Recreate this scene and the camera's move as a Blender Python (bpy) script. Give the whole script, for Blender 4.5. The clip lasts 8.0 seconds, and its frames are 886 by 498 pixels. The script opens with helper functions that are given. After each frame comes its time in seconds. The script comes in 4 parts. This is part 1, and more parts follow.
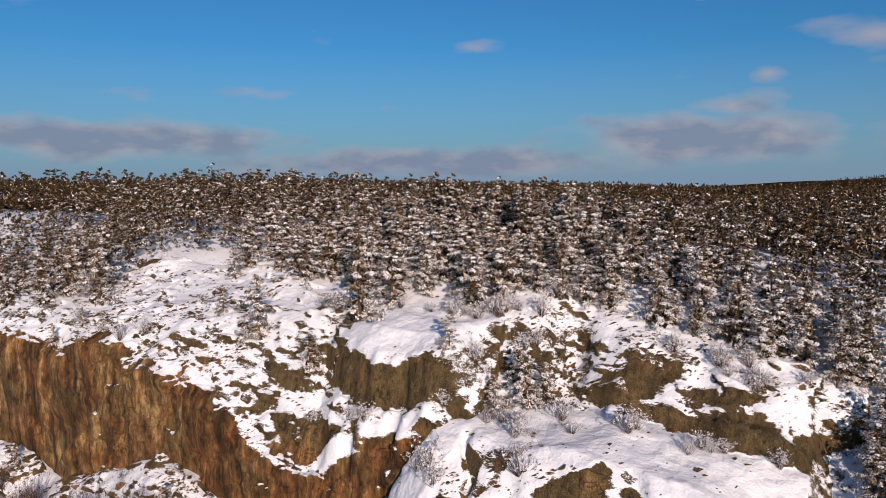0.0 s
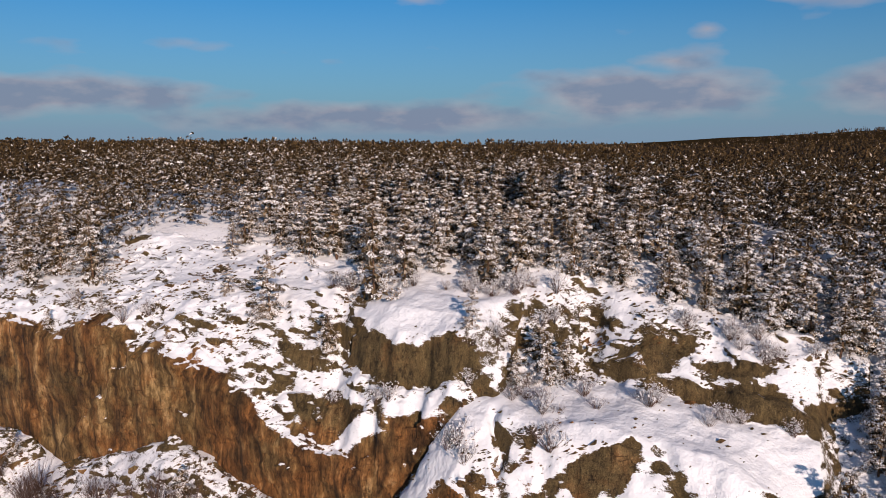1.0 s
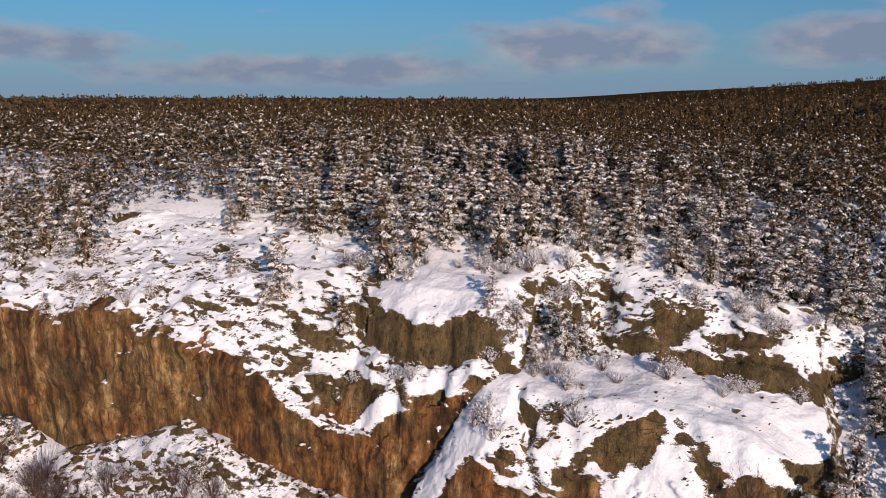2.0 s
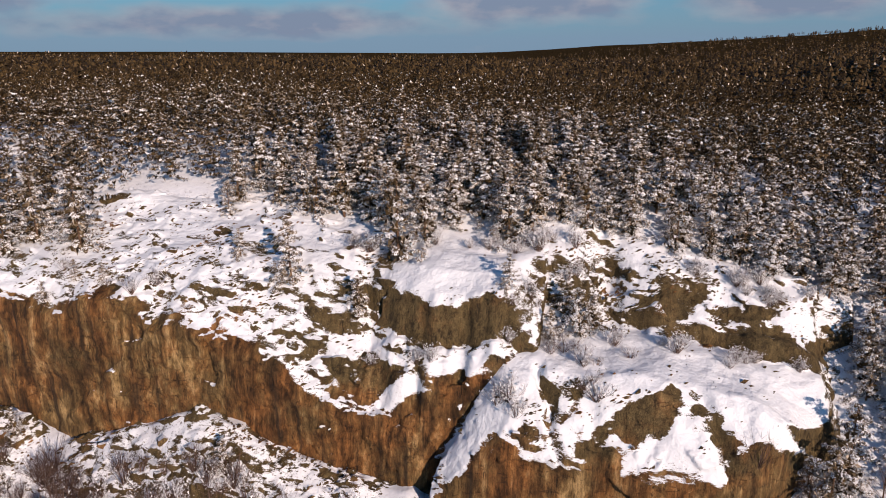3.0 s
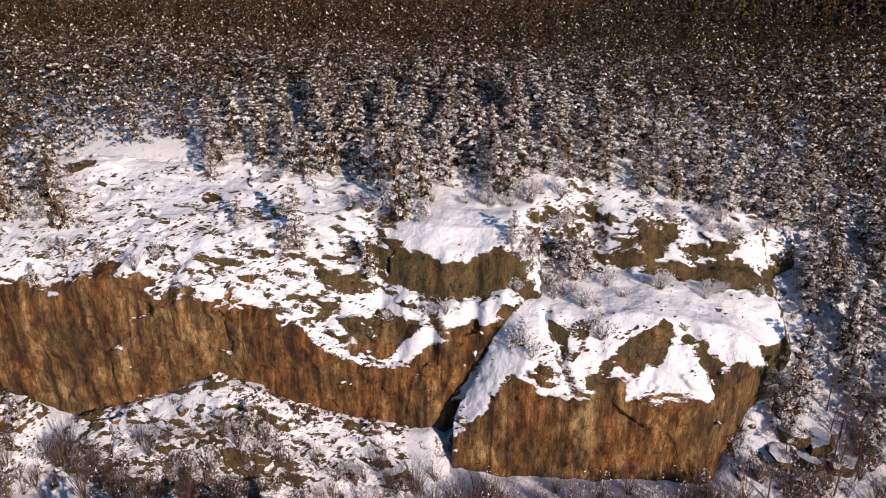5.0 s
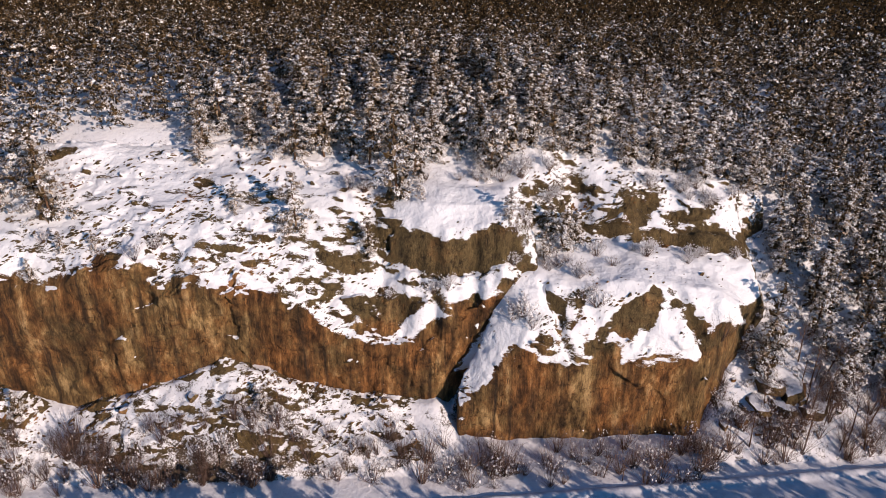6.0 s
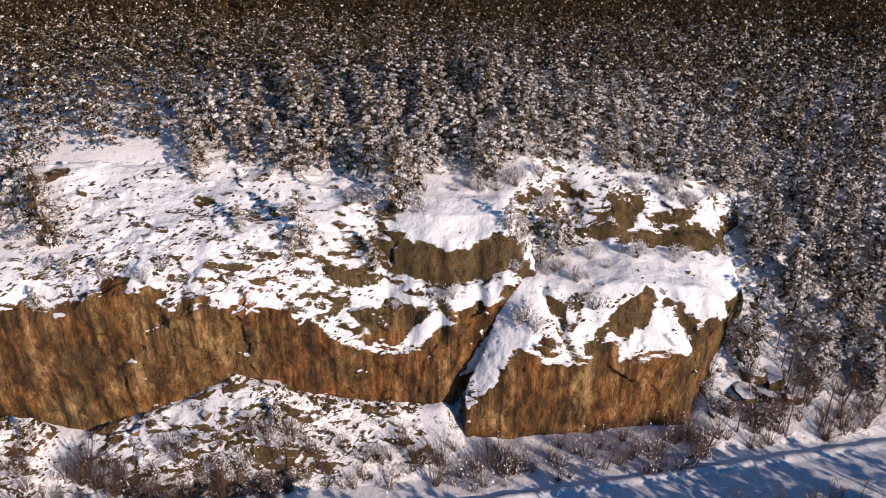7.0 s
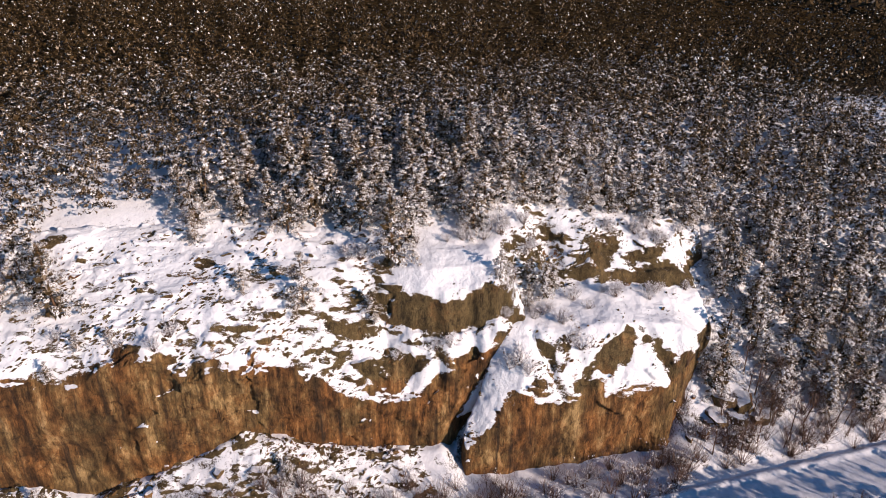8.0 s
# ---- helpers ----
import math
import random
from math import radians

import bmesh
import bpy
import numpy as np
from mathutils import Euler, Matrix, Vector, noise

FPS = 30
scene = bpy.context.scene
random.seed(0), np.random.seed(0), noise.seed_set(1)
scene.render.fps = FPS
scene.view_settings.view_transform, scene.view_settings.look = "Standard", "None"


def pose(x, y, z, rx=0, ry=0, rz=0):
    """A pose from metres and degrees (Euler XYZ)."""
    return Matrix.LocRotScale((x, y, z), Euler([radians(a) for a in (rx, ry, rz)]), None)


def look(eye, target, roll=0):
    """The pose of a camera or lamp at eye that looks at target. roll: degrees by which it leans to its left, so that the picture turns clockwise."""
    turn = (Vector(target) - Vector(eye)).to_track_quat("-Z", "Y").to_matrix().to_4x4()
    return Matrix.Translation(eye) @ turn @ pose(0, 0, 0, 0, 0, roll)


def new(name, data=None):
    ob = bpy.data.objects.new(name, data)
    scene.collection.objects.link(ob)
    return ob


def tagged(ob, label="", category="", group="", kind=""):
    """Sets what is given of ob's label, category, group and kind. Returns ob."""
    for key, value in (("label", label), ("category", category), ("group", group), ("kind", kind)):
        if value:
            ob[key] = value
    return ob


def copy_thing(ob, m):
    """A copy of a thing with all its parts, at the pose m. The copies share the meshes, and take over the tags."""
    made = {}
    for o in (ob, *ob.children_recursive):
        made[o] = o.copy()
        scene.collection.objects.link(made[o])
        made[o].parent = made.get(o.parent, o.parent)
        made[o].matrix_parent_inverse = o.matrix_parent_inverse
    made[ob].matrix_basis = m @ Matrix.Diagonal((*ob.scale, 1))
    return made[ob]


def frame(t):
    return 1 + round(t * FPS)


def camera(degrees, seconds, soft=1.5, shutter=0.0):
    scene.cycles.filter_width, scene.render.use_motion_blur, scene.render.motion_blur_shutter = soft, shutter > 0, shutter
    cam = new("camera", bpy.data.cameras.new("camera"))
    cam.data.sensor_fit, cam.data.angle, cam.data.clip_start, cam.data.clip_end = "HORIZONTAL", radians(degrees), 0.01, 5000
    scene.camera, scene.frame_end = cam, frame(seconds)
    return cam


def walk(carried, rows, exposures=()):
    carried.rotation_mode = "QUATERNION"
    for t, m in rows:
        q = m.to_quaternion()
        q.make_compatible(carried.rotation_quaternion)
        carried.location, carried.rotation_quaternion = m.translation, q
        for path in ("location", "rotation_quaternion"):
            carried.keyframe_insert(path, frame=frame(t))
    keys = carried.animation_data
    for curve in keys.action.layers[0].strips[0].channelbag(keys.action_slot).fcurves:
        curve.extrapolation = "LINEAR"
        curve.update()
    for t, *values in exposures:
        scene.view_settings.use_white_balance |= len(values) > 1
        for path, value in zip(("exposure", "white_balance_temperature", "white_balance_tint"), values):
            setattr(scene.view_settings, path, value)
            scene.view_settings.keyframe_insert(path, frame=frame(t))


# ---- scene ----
# Camera: a slow climbing flight along a snowy cliff. Road level is z = 0, the cliff runs along x.
cam = camera(63.3, 8.0, soft=0.8)
METRES, EYE, TILT, LEAN, TURN = 100.0, 63.3, -5.7, 0.0, 27.0
ROWS = [
    (0.0, 0.0, 0.0, 0.0, -0.0, 0.0, -0.0),
    (0.5, -0.0555, -0.0013, 0.0178, -2.17, -1.72, 0.24),
    (1.0, -0.1141, 0.0001, 0.0371, -4.41, -3.51, 0.47),
    (1.5, -0.1715, 0.003, 0.0577, -6.69, -5.35, 0.69),
    (3.0, -0.3413, 0.0232, 0.1239, -13.68, -10.76, 1.3),
    (3.5, -0.3964, 0.028, 0.1478, -16.1, -12.53, 1.47),
    (4.0, -0.4522, 0.0336, 0.171, -18.57, -14.33, 1.66),
    (4.5, -0.5065, 0.0395, 0.1944, -21.34, -16.14, 1.85),
    (6.0, -0.6653, 0.0811, 0.2706, -29.87, -21.78, 2.41),
    (6.5, -0.7127, 0.0999, 0.298, -32.22, -23.12, 2.54),
    (7.0, -0.76, 0.1186, 0.3326, -34.72, -23.24, 2.64),
    (7.5, -0.8065, 0.1365, 0.3903, -37.14, -23.38, 2.73),
    (8.0, -0.8483, 0.1529, 0.4545, -39.85, -23.54, 2.81),
]
walk(cam, [(t, pose(0, 0, EYE, TILT, LEAN, TURN) @ pose(METRES * x, METRES * y, METRES * z, 90 + pitch, roll, yaw)) for t, x, y, z, yaw, pitch, roll in ROWS],
     [(0.0, -0.1), (3.0, -0.05), (6.0, 0.0), (7.0, 0.04), (8.0, 0.18)])

# ---- sky, sun, exposure ----
SUN_TRAVEL = Vector((-0.66, 0.75, 0)).normalized()
SUN_HEIGHT = radians(18)

world = bpy.data.worlds.new("winter_sky")
scene.world = world
world.use_nodes = True


def wire(tree, a, b):
    tree.links.new(a, b)


# drifting clouds: bearing to the left of +y and height in degrees, half width and half height in degrees, weight
CLOUDS = [(-12, 3.0, 13, 2.6, 1.2), (7, 2.8, 15, 2.8, 1.15), (5, 5.2, 4.5, 1.6, 0.9), (51, 2.7, 17, 2.1, 1.15), (28, 1.2, 24, 1.7, 1.05), (-4, 9.5, 7, 2.0, 0.8), (3, 7.4, 2, 0.9, 0.7), (24.5, 10.0, 3, 0.9, 0.5), (42, 6.6, 4, 1.0, 0.35), (-22, 5, 14, 2.6, 0.9), (33, 8.5, 3, 0.8, 0.3), (85, 6, 20, 3, 0.8), (-60, 8, 22, 4, 0.7), (150, 7, 30, 4, 0.7), (-130, 8, 30, 4, 0.7)]


def build_world():
    t = world.node_tree
    t.nodes.clear()
    out = t.nodes.new("ShaderNodeOutputWorld")
    bg = t.nodes.new("ShaderNodeBackground")
    sky = t.nodes.new("ShaderNodeTexSky")
    sky.sky_type = "NISHITA"
    sky.sun_disc = False
    sky.sun_elevation = SUN_HEIGHT
    sky.sun_rotation = math.atan2(-SUN_TRAVEL.x, -SUN_TRAVEL.y)
    sky.air_density, sky.dust_density, sky.ozone_density = 1.0, 0.5, 2.0
    co = t.nodes.new("ShaderNodeTexCoord")
    ray = co.outputs["Generated"]
    tint = mix_node(t, 1.0, sky.outputs[0], (0.35, 1.02, 1.64), "MULTIPLY")
    sep = t.nodes.new("ShaderNodeSeparateXYZ")
    wire(t, ray, sep.inputs[0])
    # pale haze over the skyline
    haze = ramp_node(t, sep.outputs["Z"], [(0.0, (0.75, 0.75, 0.75)), (0.06, (0.45, 0.45, 0.45)), (0.17, (0, 0, 0))])
    tint = mix_node(t, haze, tint, (4.4, 5.9, 8.6))
    warp = noise_node(t, stretch(t, ray, (1, 1, 3.0)), 8.0, 4, 0.5)
    fluff = noise_node(t, stretch(t, ray, (1, 1, 2.5)), 20.0, 4, 0.5)
    total = None
    for bearing, high, wide, tall, weight in CLOUDS:
        b, h = radians(bearing), radians(high)
        centre = (-math.sin(b) * math.cos(h), math.cos(b) * math.cos(h), math.sin(h))
        v = t.nodes.new("ShaderNodeVectorMath")
        v.operation = "SUBTRACT"
        wire(t, ray, v.inputs[0])
        v.inputs[1].default_value = centre
        k = t.nodes.new("ShaderNodeVectorMath")
        k.operation = "MULTIPLY"
        wire(t, v.outputs[0], k.inputs[0])
        k.inputs[1].default_value = (1 / radians(wide), 1 / radians(wide), 1 / radians(tall))
        n = t.nodes.new("ShaderNodeVectorMath")
        n.operation = "LENGTH"
        wire(t, k.outputs[0], n.inputs[0])
        lobe = math_node(t, "MULTIPLY", math_node(t, "MAXIMUM", math_node(t, "SUBTRACT", 1.0, n.outputs["Value"]), 0.0), weight)
        total = lobe if total is None else math_node(t, "MAXIMUM", total, lobe)
    body = math_node(t, "MULTIPLY_ADD", math_node(t, "SUBTRACT", warp, 0.5), 1.9, math_node(t, "MULTIPLY_ADD", total, 1.45, math_node(t, "MULTIPLY_ADD", fluff, 0.4, -0.5)))
    mask = ramp_node(t, body, [(0.0, (0, 0, 0)), (0.75, (0.9, 0.9, 0.9))])
    shade = ramp_node(t, math_node(t, "MULTIPLY_ADD", sep.outputs["Z"], -1.2, math_node(t, "MULTIPLY_ADD", fluff, 0.7, math_node(t, "MULTIPLY", body, 0.25))), [(0.25, (8.0, 7.4, 8.2)), (0.55, (4.0, 4.8, 6.8))])
    wire(t, mix_node(t, mask, tint, shade), bg.inputs["Color"])
    bg.inputs["Strength"].default_value = 0.055
    wire(t, bg.outputs[0], out.inputs[0])


sun = new("sun", bpy.data.lights.new("sun", "SUN"))
sun.data.energy, sun.data.angle, sun.data.color = 5.0, radians(0.5), (1.0, 0.79, 0.68)
SUN_DIR = Vector((SUN_TRAVEL.x * math.cos(SUN_HEIGHT), SUN_TRAVEL.y * math.cos(SUN_HEIGHT), -math.sin(SUN_HEIGHT)))
sun.matrix_basis = look((0, 0, 200), Vector((0, 0, 200)) + SUN_DIR)


# ---- materials ----
def material(name):
    m = bpy.data.materials.new(name)
    m.use_nodes = True
    return m, m.node_tree, m.node_tree.nodes["Principled BSDF"]


def noise_node(t, vec, scale, detail=4, rough=0.55, distort=0.0):
    n = t.nodes.new("ShaderNodeTexNoise")
    n.inputs["Scale"].default_value, n.inputs["Detail"].default_value = scale, detail
    n.inputs["Roughness"].default_value, n.inputs["Distortion"].default_value = rough, distort
    wire(t, vec, n.inputs["Vector"])
    return n.outputs["Fac"]


def ramp_node(t, fac, stops):
    r = t.nodes.new("ShaderNodeValToRGB")
    while len(r.color_ramp.elements) < len(stops):
        r.color_ramp.elements.new(0.5)
    for e, (p, c) in zip(r.color_ramp.elements, stops):
        e.position, e.color = p, (*c, 1) if len(c) == 3 else c
    wire(t, fac, r.inputs[0])
    return r.outputs[0]


def math_node(t, op, a, b=0.0, c=None):
    n = t.nodes.new("ShaderNodeMath")
    n.operation = op
    for k, v in enumerate((a, b, c)):
        if v is None:
            continue
        if isinstance(v, (int, float)):
            n.inputs[k].default_value = v
        else:
            wire(t, v, n.inputs[k])
    return n.outputs[0]


def mix_node(t, fac, a, b, mode="MIX"):
    n = t.nodes.new("ShaderNodeMixRGB")
    n.blend_type = mode
    for k, v in enumerate((fac, a, b)):
        if isinstance(v, (int, float)):
            n.inputs[k].default_value = v
        elif isinstance(v, tuple):
            n.inputs[k].default_value = (*v, 1)
        else:
            wire(t, v, n.inputs[k])
    return n.outputs[0]


def stretch(t, vec, scale):
    n = t.nodes.new("ShaderNodeMapping")
    n.inputs["Scale"].default_value = scale
    wire(t, vec, n.inputs["Vector"])
    return n.outputs[0]


build_world()

SNOW = (0.86, 0.86, 0.87)


def rock_material():
    """Brown streaked granite, olive lichen higher up, snow where the 'snow' attribute says that it lies."""
    m, t, p = material("snowy_granite")
    g = t.nodes.new("ShaderNodeNewGeometry")
    pos = g.outputs["Position"]
    wobble = t.nodes.new("ShaderNodeMixRGB")
    wobble.blend_type = "ADD"
    wobble.inputs[0].default_value = 1.0
    wire(t, pos, wobble.inputs[1])
    wn = t.nodes.new("ShaderNodeTexNoise")
    wn.inputs["Scale"].default_value, wn.inputs["Detail"].default_value = 0.35, 2
    wire(t, pos, wn.inputs["Vector"])
    wire(t, mix_node(t, 1.0, wn.outputs["Color"], (0.45, 0.45, 0.6), "MULTIPLY"), wobble.inputs[2])
    bent = wobble.outputs[0]
    broad = noise_node(t, stretch(t, bent, (1.0, 0.3, 0.14)), 0.26, 4, 0.55)
    streak = noise_node(t, stretch(t, bent, (1.0, 0.25, 0.12)), 0.9, 6, 0.68)
    black = noise_node(t, stretch(t, bent, (1.0, 0.2, 0.035)), 0.9, 3, 0.5)
    fine = noise_node(t, stretch(t, pos, (1.0, 1.0, 0.25)), 4.2, 6, 0.7)
    big = noise_node(t, pos, 0.11, 4, 0.6)
    grain = noise_node(t, pos, 7.0, 6, 0.75)
    blotch = noise_node(t, stretch(t, pos, (1.0, 1.0, 0.5)), 1.1, 6, 0.72)
    patchy = noise_node(t, stretch(t, bent, (1.0, 0.6, 0.42)), 0.5, 6, 0.62)
    striped = ramp_node(t, noise_node(t, stretch(t, pos, (1.0, 1.0, 0.7)), 0.13, 3, 0.5), [(0.42, (0.1, 0.1, 0.1)), (0.58, (0.7, 0.7, 0.7))])
    streak = mix_node(t, striped, patchy, streak)
    tone = math_node(t, "MULTIPLY_ADD", streak, 0.56, math_node(t, "MULTIPLY_ADD", blotch, 0.18, math_node(t, "MULTIPLY", broad, 0.26)))
    warm = ramp_node(t, tone, [(0.40, (0.030, 0.014, 0.005)), (0.465, (0.115, 0.050, 0.016)), (0.53, (0.28, 0.120, 0.036)), (0.60, (0.56, 0.30, 0.125))])
    dull = ramp_node(t, tone, [(0.40, (0.020, 0.012, 0.005)), (0.465, (0.075, 0.044, 0.017)), (0.53, (0.175, 0.106, 0.040)), (0.60, (0.43, 0.28, 0.12))])
    zone = math_node(t, "MULTIPLY_ADD", broad, 0.25, math_node(t, "MULTIPLY_ADD", big, 0.55, math_node(t, "MULTIPLY", blotch, 0.2)))
    col = mix_node(t, ramp_node(t, zone, [(0.42, (0, 0, 0)), (0.56, (1, 1, 1))]), warm, dull)
    col = mix_node(t, ramp_node(t, black, [(0.28, (0.8, 0.8, 0.8)), (0.43, (0, 0, 0))]), col, (0.020, 0.015, 0.011))
    lich = t.nodes.new("ShaderNodeAttribute")
    lich.attribute_name = "lichen"
    moss = ramp_node(t, math_node(t, "MULTIPLY_ADD", grain, 0.45, math_node(t, "MULTIPLY_ADD", blotch, 0.35, math_node(t, "MULTIPLY", streak, 0.2))), [(0.36, (0.018, 0.013, 0.007)), (0.47, (0.075, 0.052, 0.022)), (0.57, (0.150, 0.108, 0.046)), (0.70, (0.28, 0.205, 0.11))])
    lf = math_node(t, "ADD", lich.outputs["Fac"], math_node(t, "MULTIPLY", math_node(t, "SUBTRACT", big, 0.5), 1.8))
    col = mix_node(t, ramp_node(t, lf, [(0.30, (0, 0, 0)), (0.70, (0.9, 0.9, 0.9))]), col, moss)
    col = mix_node(t, 0.85, col, ramp_node(t, math_node(t, "MULTIPLY_ADD", grain, 0.5, math_node(t, "MULTIPLY", fine, 0.5)), [(0.34, (0.28, 0.28, 0.28)), (0.5, (0.95, 0.95, 0.95)), (0.66, (1.6, 1.55, 1.5))]), "MULTIPLY")
    # joints: thin broken lines, steep and slanting
    lean = t.nodes.new("ShaderNodeMapping")
    lean.inputs["Rotation"].default_value = (0, radians(-38), 0)
    lean.inputs["Scale"].default_value = (0.22, 0.4, 1.0)
    wire(t, bent, lean.inputs["Vector"])
    lines = None
    for vec, scale, width in ((stretch(t, bent, (1.0, 0.4, 0.16)), 0.42, 0.010), (lean.outputs[0], 0.33, 0.008)):
        off = math_node(t, "ABSOLUTE", math_node(t, "SUBTRACT", noise_node(t, vec, scale, 3, 0.5), 0.5))
        line = ramp_node(t, off, [(width * 0.4, (0, 0, 0)), (width, (1, 1, 1))])
        lines = line if lines is None else math_node(t, "MULTIPLY", lines, line)
    joint = math_node(t, "MAXIMUM", lines, ramp_node(t, blotch, [(0.46, (0, 0, 0)), (0.52, (1, 1, 1))]))
    col = mix_node(t, math_node(t, "MULTIPLY", math_node(t, "SUBTRACT", 1.0, joint), 0.5), col, (0.016, 0.012, 0.009))
    att = t.nodes.new("ShaderNodeAttribute")
    att.attribute_name = "snow"
    slant = t.nodes.new("ShaderNodeMapping")
    slant.inputs["Rotation"].default_value = (0, radians(24), 0)
    slant.inputs["Scale"].default_value = (0.5, 1.1, 1.7)
    wire(t, pos, slant.inputs["Vector"])
    edge = math_node(t, "ADD", math_node(t, "MULTIPLY", math_node(t, "SUBTRACT", noise_node(t, slant.outputs[0], 1.5, 6, 0.75, 0.6), 0.5), 1.25),
                     math_node(t, "MULTIPLY", math_node(t, "SUBTRACT", noise_node(t, slant.outputs[0], 5.0, 5, 0.8, 0.3), 0.5), 1.15))
    mask = ramp_node(t, math_node(t, "ADD", att.outputs["Fac"], edge), [(0.485, (0, 0, 0)), (0.515, (1, 1, 1))])
    wire(t, mix_node(t, mask, col, SNOW), p.inputs["Base Color"])
    wire(t, math_node(t, "MULTIPLY_ADD", mask, -0.15, 0.85), p.inputs["Roughness"])
    p.inputs["Specular IOR Level"].default_value = 0.25
    bump = t.nodes.new("ShaderNodeBump")
    bump.inputs["Strength"].default_value, bump.inputs["Distance"].default_value = 1.0, 0.35
    rough = math_node(t, "ADD", math_node(t, "MULTIPLY_ADD", fine, 0.9, math_node(t, "MULTIPLY", grain, 0.5)), math_node(t, "MULTIPLY_ADD", joint, 0.5, math_node(t, "MULTIPLY", streak, 0.7)))
    soft_snow = math_node(t, "MULTIPLY_ADD", noise_node(t, pos, 1.6, 6, 0.62), 0.75, 1.15)
    n = t.nodes.new("ShaderNodeMixRGB")
    wire(t, mask, n.inputs[0])
    wire(t, rough, n.inputs[1])
    wire(t, soft_snow, n.inputs[2])
    wire(t, n.outputs[0], bump.inputs["Height"])
    wire(t, bump.outputs[0], p.inputs["Normal"])
    return m


def ground_material():
    """Snow over earth and heath, the earth and stalks showing through in ragged patches."""
    m, t, p = material("snowy_ground")
    g = t.nodes.new("ShaderNodeNewGeometry")
    pos = g.outputs["Position"]
    att = t.nodes.new("ShaderNodeAttribute")
    att.attribute_name = "snow"
    edge = math_node(t, "ADD", math_node(t, "MULTIPLY", math_node(t, "SUBTRACT", noise_node(t, pos, 0.5, 5, 0.65), 0.5), 0.9),
                     math_node(t, "MULTIPLY", math_node(t, "SUBTRACT", noise_node(t, pos, 3.5, 4, 0.65), 0.5), 0.7))
    mask = ramp_node(t, math_node(t, "ADD", att.outputs["Fac"], edge), [(0.42, (0, 0, 0)), (0.56, (1, 1, 1))])
    earth = ramp_node(t, noise_node(t, pos, 4.0, 4, 0.7), [(0.3, (0.03, 0.022, 0.015)), (0.5, (0.09, 0.065, 0.042)), (0.72, (0.19, 0.145, 0.1))])
    # brown canopy tone painted on far ground, in place of shaded snow between trees
    wood = t.nodes.new("ShaderNodeAttribute")
    wood.attribute_name = "canopy_tone"
    earth = mix_node(t, wood.outputs["Fac"], earth, ramp_node(t, noise_node(t, pos, 0.3, 5, 0.7), [(0.35, (0.014, 0.009, 0.004)), (0.5, (0.05, 0.032, 0.013)), (0.68, (0.11, 0.068, 0.028))]))
    snow = ramp_node(t, noise_node(t, pos, 1.3, 5, 0.6), [(0.3, (0.76, 0.76, 0.79)), (0.6, SNOW)])
    wire(t, mix_node(t, mask, earth, snow), p.inputs["Base Color"])
    p.inputs["Roughness"].default_value = 0.75
    wire(t, math_node(t, "MULTIPLY_ADD", wood.outputs["Fac"], -0.2, 0.2), p.inputs["Specular IOR Level"])
    bump = t.nodes.new("ShaderNodeBump")
    bump.inputs["Strength"].default_value, bump.inputs["Distance"].default_value = 0.7, 0.3
    wire(t, math_node(t, "ADD", noise_node(t, pos, 1.1, 5, 0.6), math_node(t, "MULTIPLY", mask, 0.35)), bump.inputs["Height"])
    wire(t, bump.outputs[0], p.inputs["Normal"])
    return m


def plain_material(name, stops, scale, rough=0.85, random_island=0.0):
    m, t, p = material(name)
    g = t.nodes.new("ShaderNodeNewGeometry")
    f = noise_node(t, g.outputs["Position"], scale, 4, 0.6)
    if random_island:
        f = math_node(t, "ADD", f, math_node(t, "MULTIPLY", math_node(t, "SUBTRACT", g.outputs["Random Per Island"], 0.5), random_island))
    wire(t, ramp_node(t, f, stops), p.inputs["Base Color"])
    p.inputs["Roughness"].default_value = rough
    p.inputs["Specular IOR Level"].default_value = 0.15
    return m


ROCK = rock_material()
GROUND = ground_material()
BARK = plain_material("pine_bark", [(0.3, (0.05, 0.03, 0.02)), (0.6, (0.15, 0.085, 0.05)), (0.8, (0.23, 0.14, 0.09))], 2.5)
NEEDLE = plain_material("pine_needles", [(0.2, (0.010, 0.006, 0.003)), (0.5, (0.040, 0.025, 0.009)), (0.85, (0.115, 0.070, 0.026))], 0.6, 0.7, 0.6)
TREE_SNOW = plain_material("snow_on_branches", [(0.3, (0.76, 0.74, 0.73)), (0.7, (0.87, 0.85, 0.84))], 1.0)
FROSTED = plain_material("frosted_needles", [(0.2, (0.065, 0.044, 0.022)), (0.5, (0.24, 0.175, 0.11)), (0.9, (0.64, 0.55, 0.45))], 0.8, 0.8, 0.6)
TWIG = plain_material("bare_twigs", [(0.3, (0.07, 0.04, 0.03)), (0.6, (0.17, 0.11, 0.085)), (0.8, (0.28, 0.2, 0.16))], 1.5, 0.85, 0.5)


# ---- fast lattice noise for shaping ----
def lattice(ix, iy, iz, seed):
    h = (ix.astype(np.int64) * 374761393 + iy.astype(np.int64) * 668265263 + iz.astype(np.int64) * 2147483647 + seed * 1274126177) & 0xFFFFFFFF
    h = ((h ^ (h >> 13)) * 1103515245) & 0xFFFFFFFF
    h = ((h ^ (h >> 16)) * 1540483477) & 0xFFFFFFFF
    return ((h ^ (h >> 15)) & 0xFFFFFF).astype(np.float32) / 16777216.0


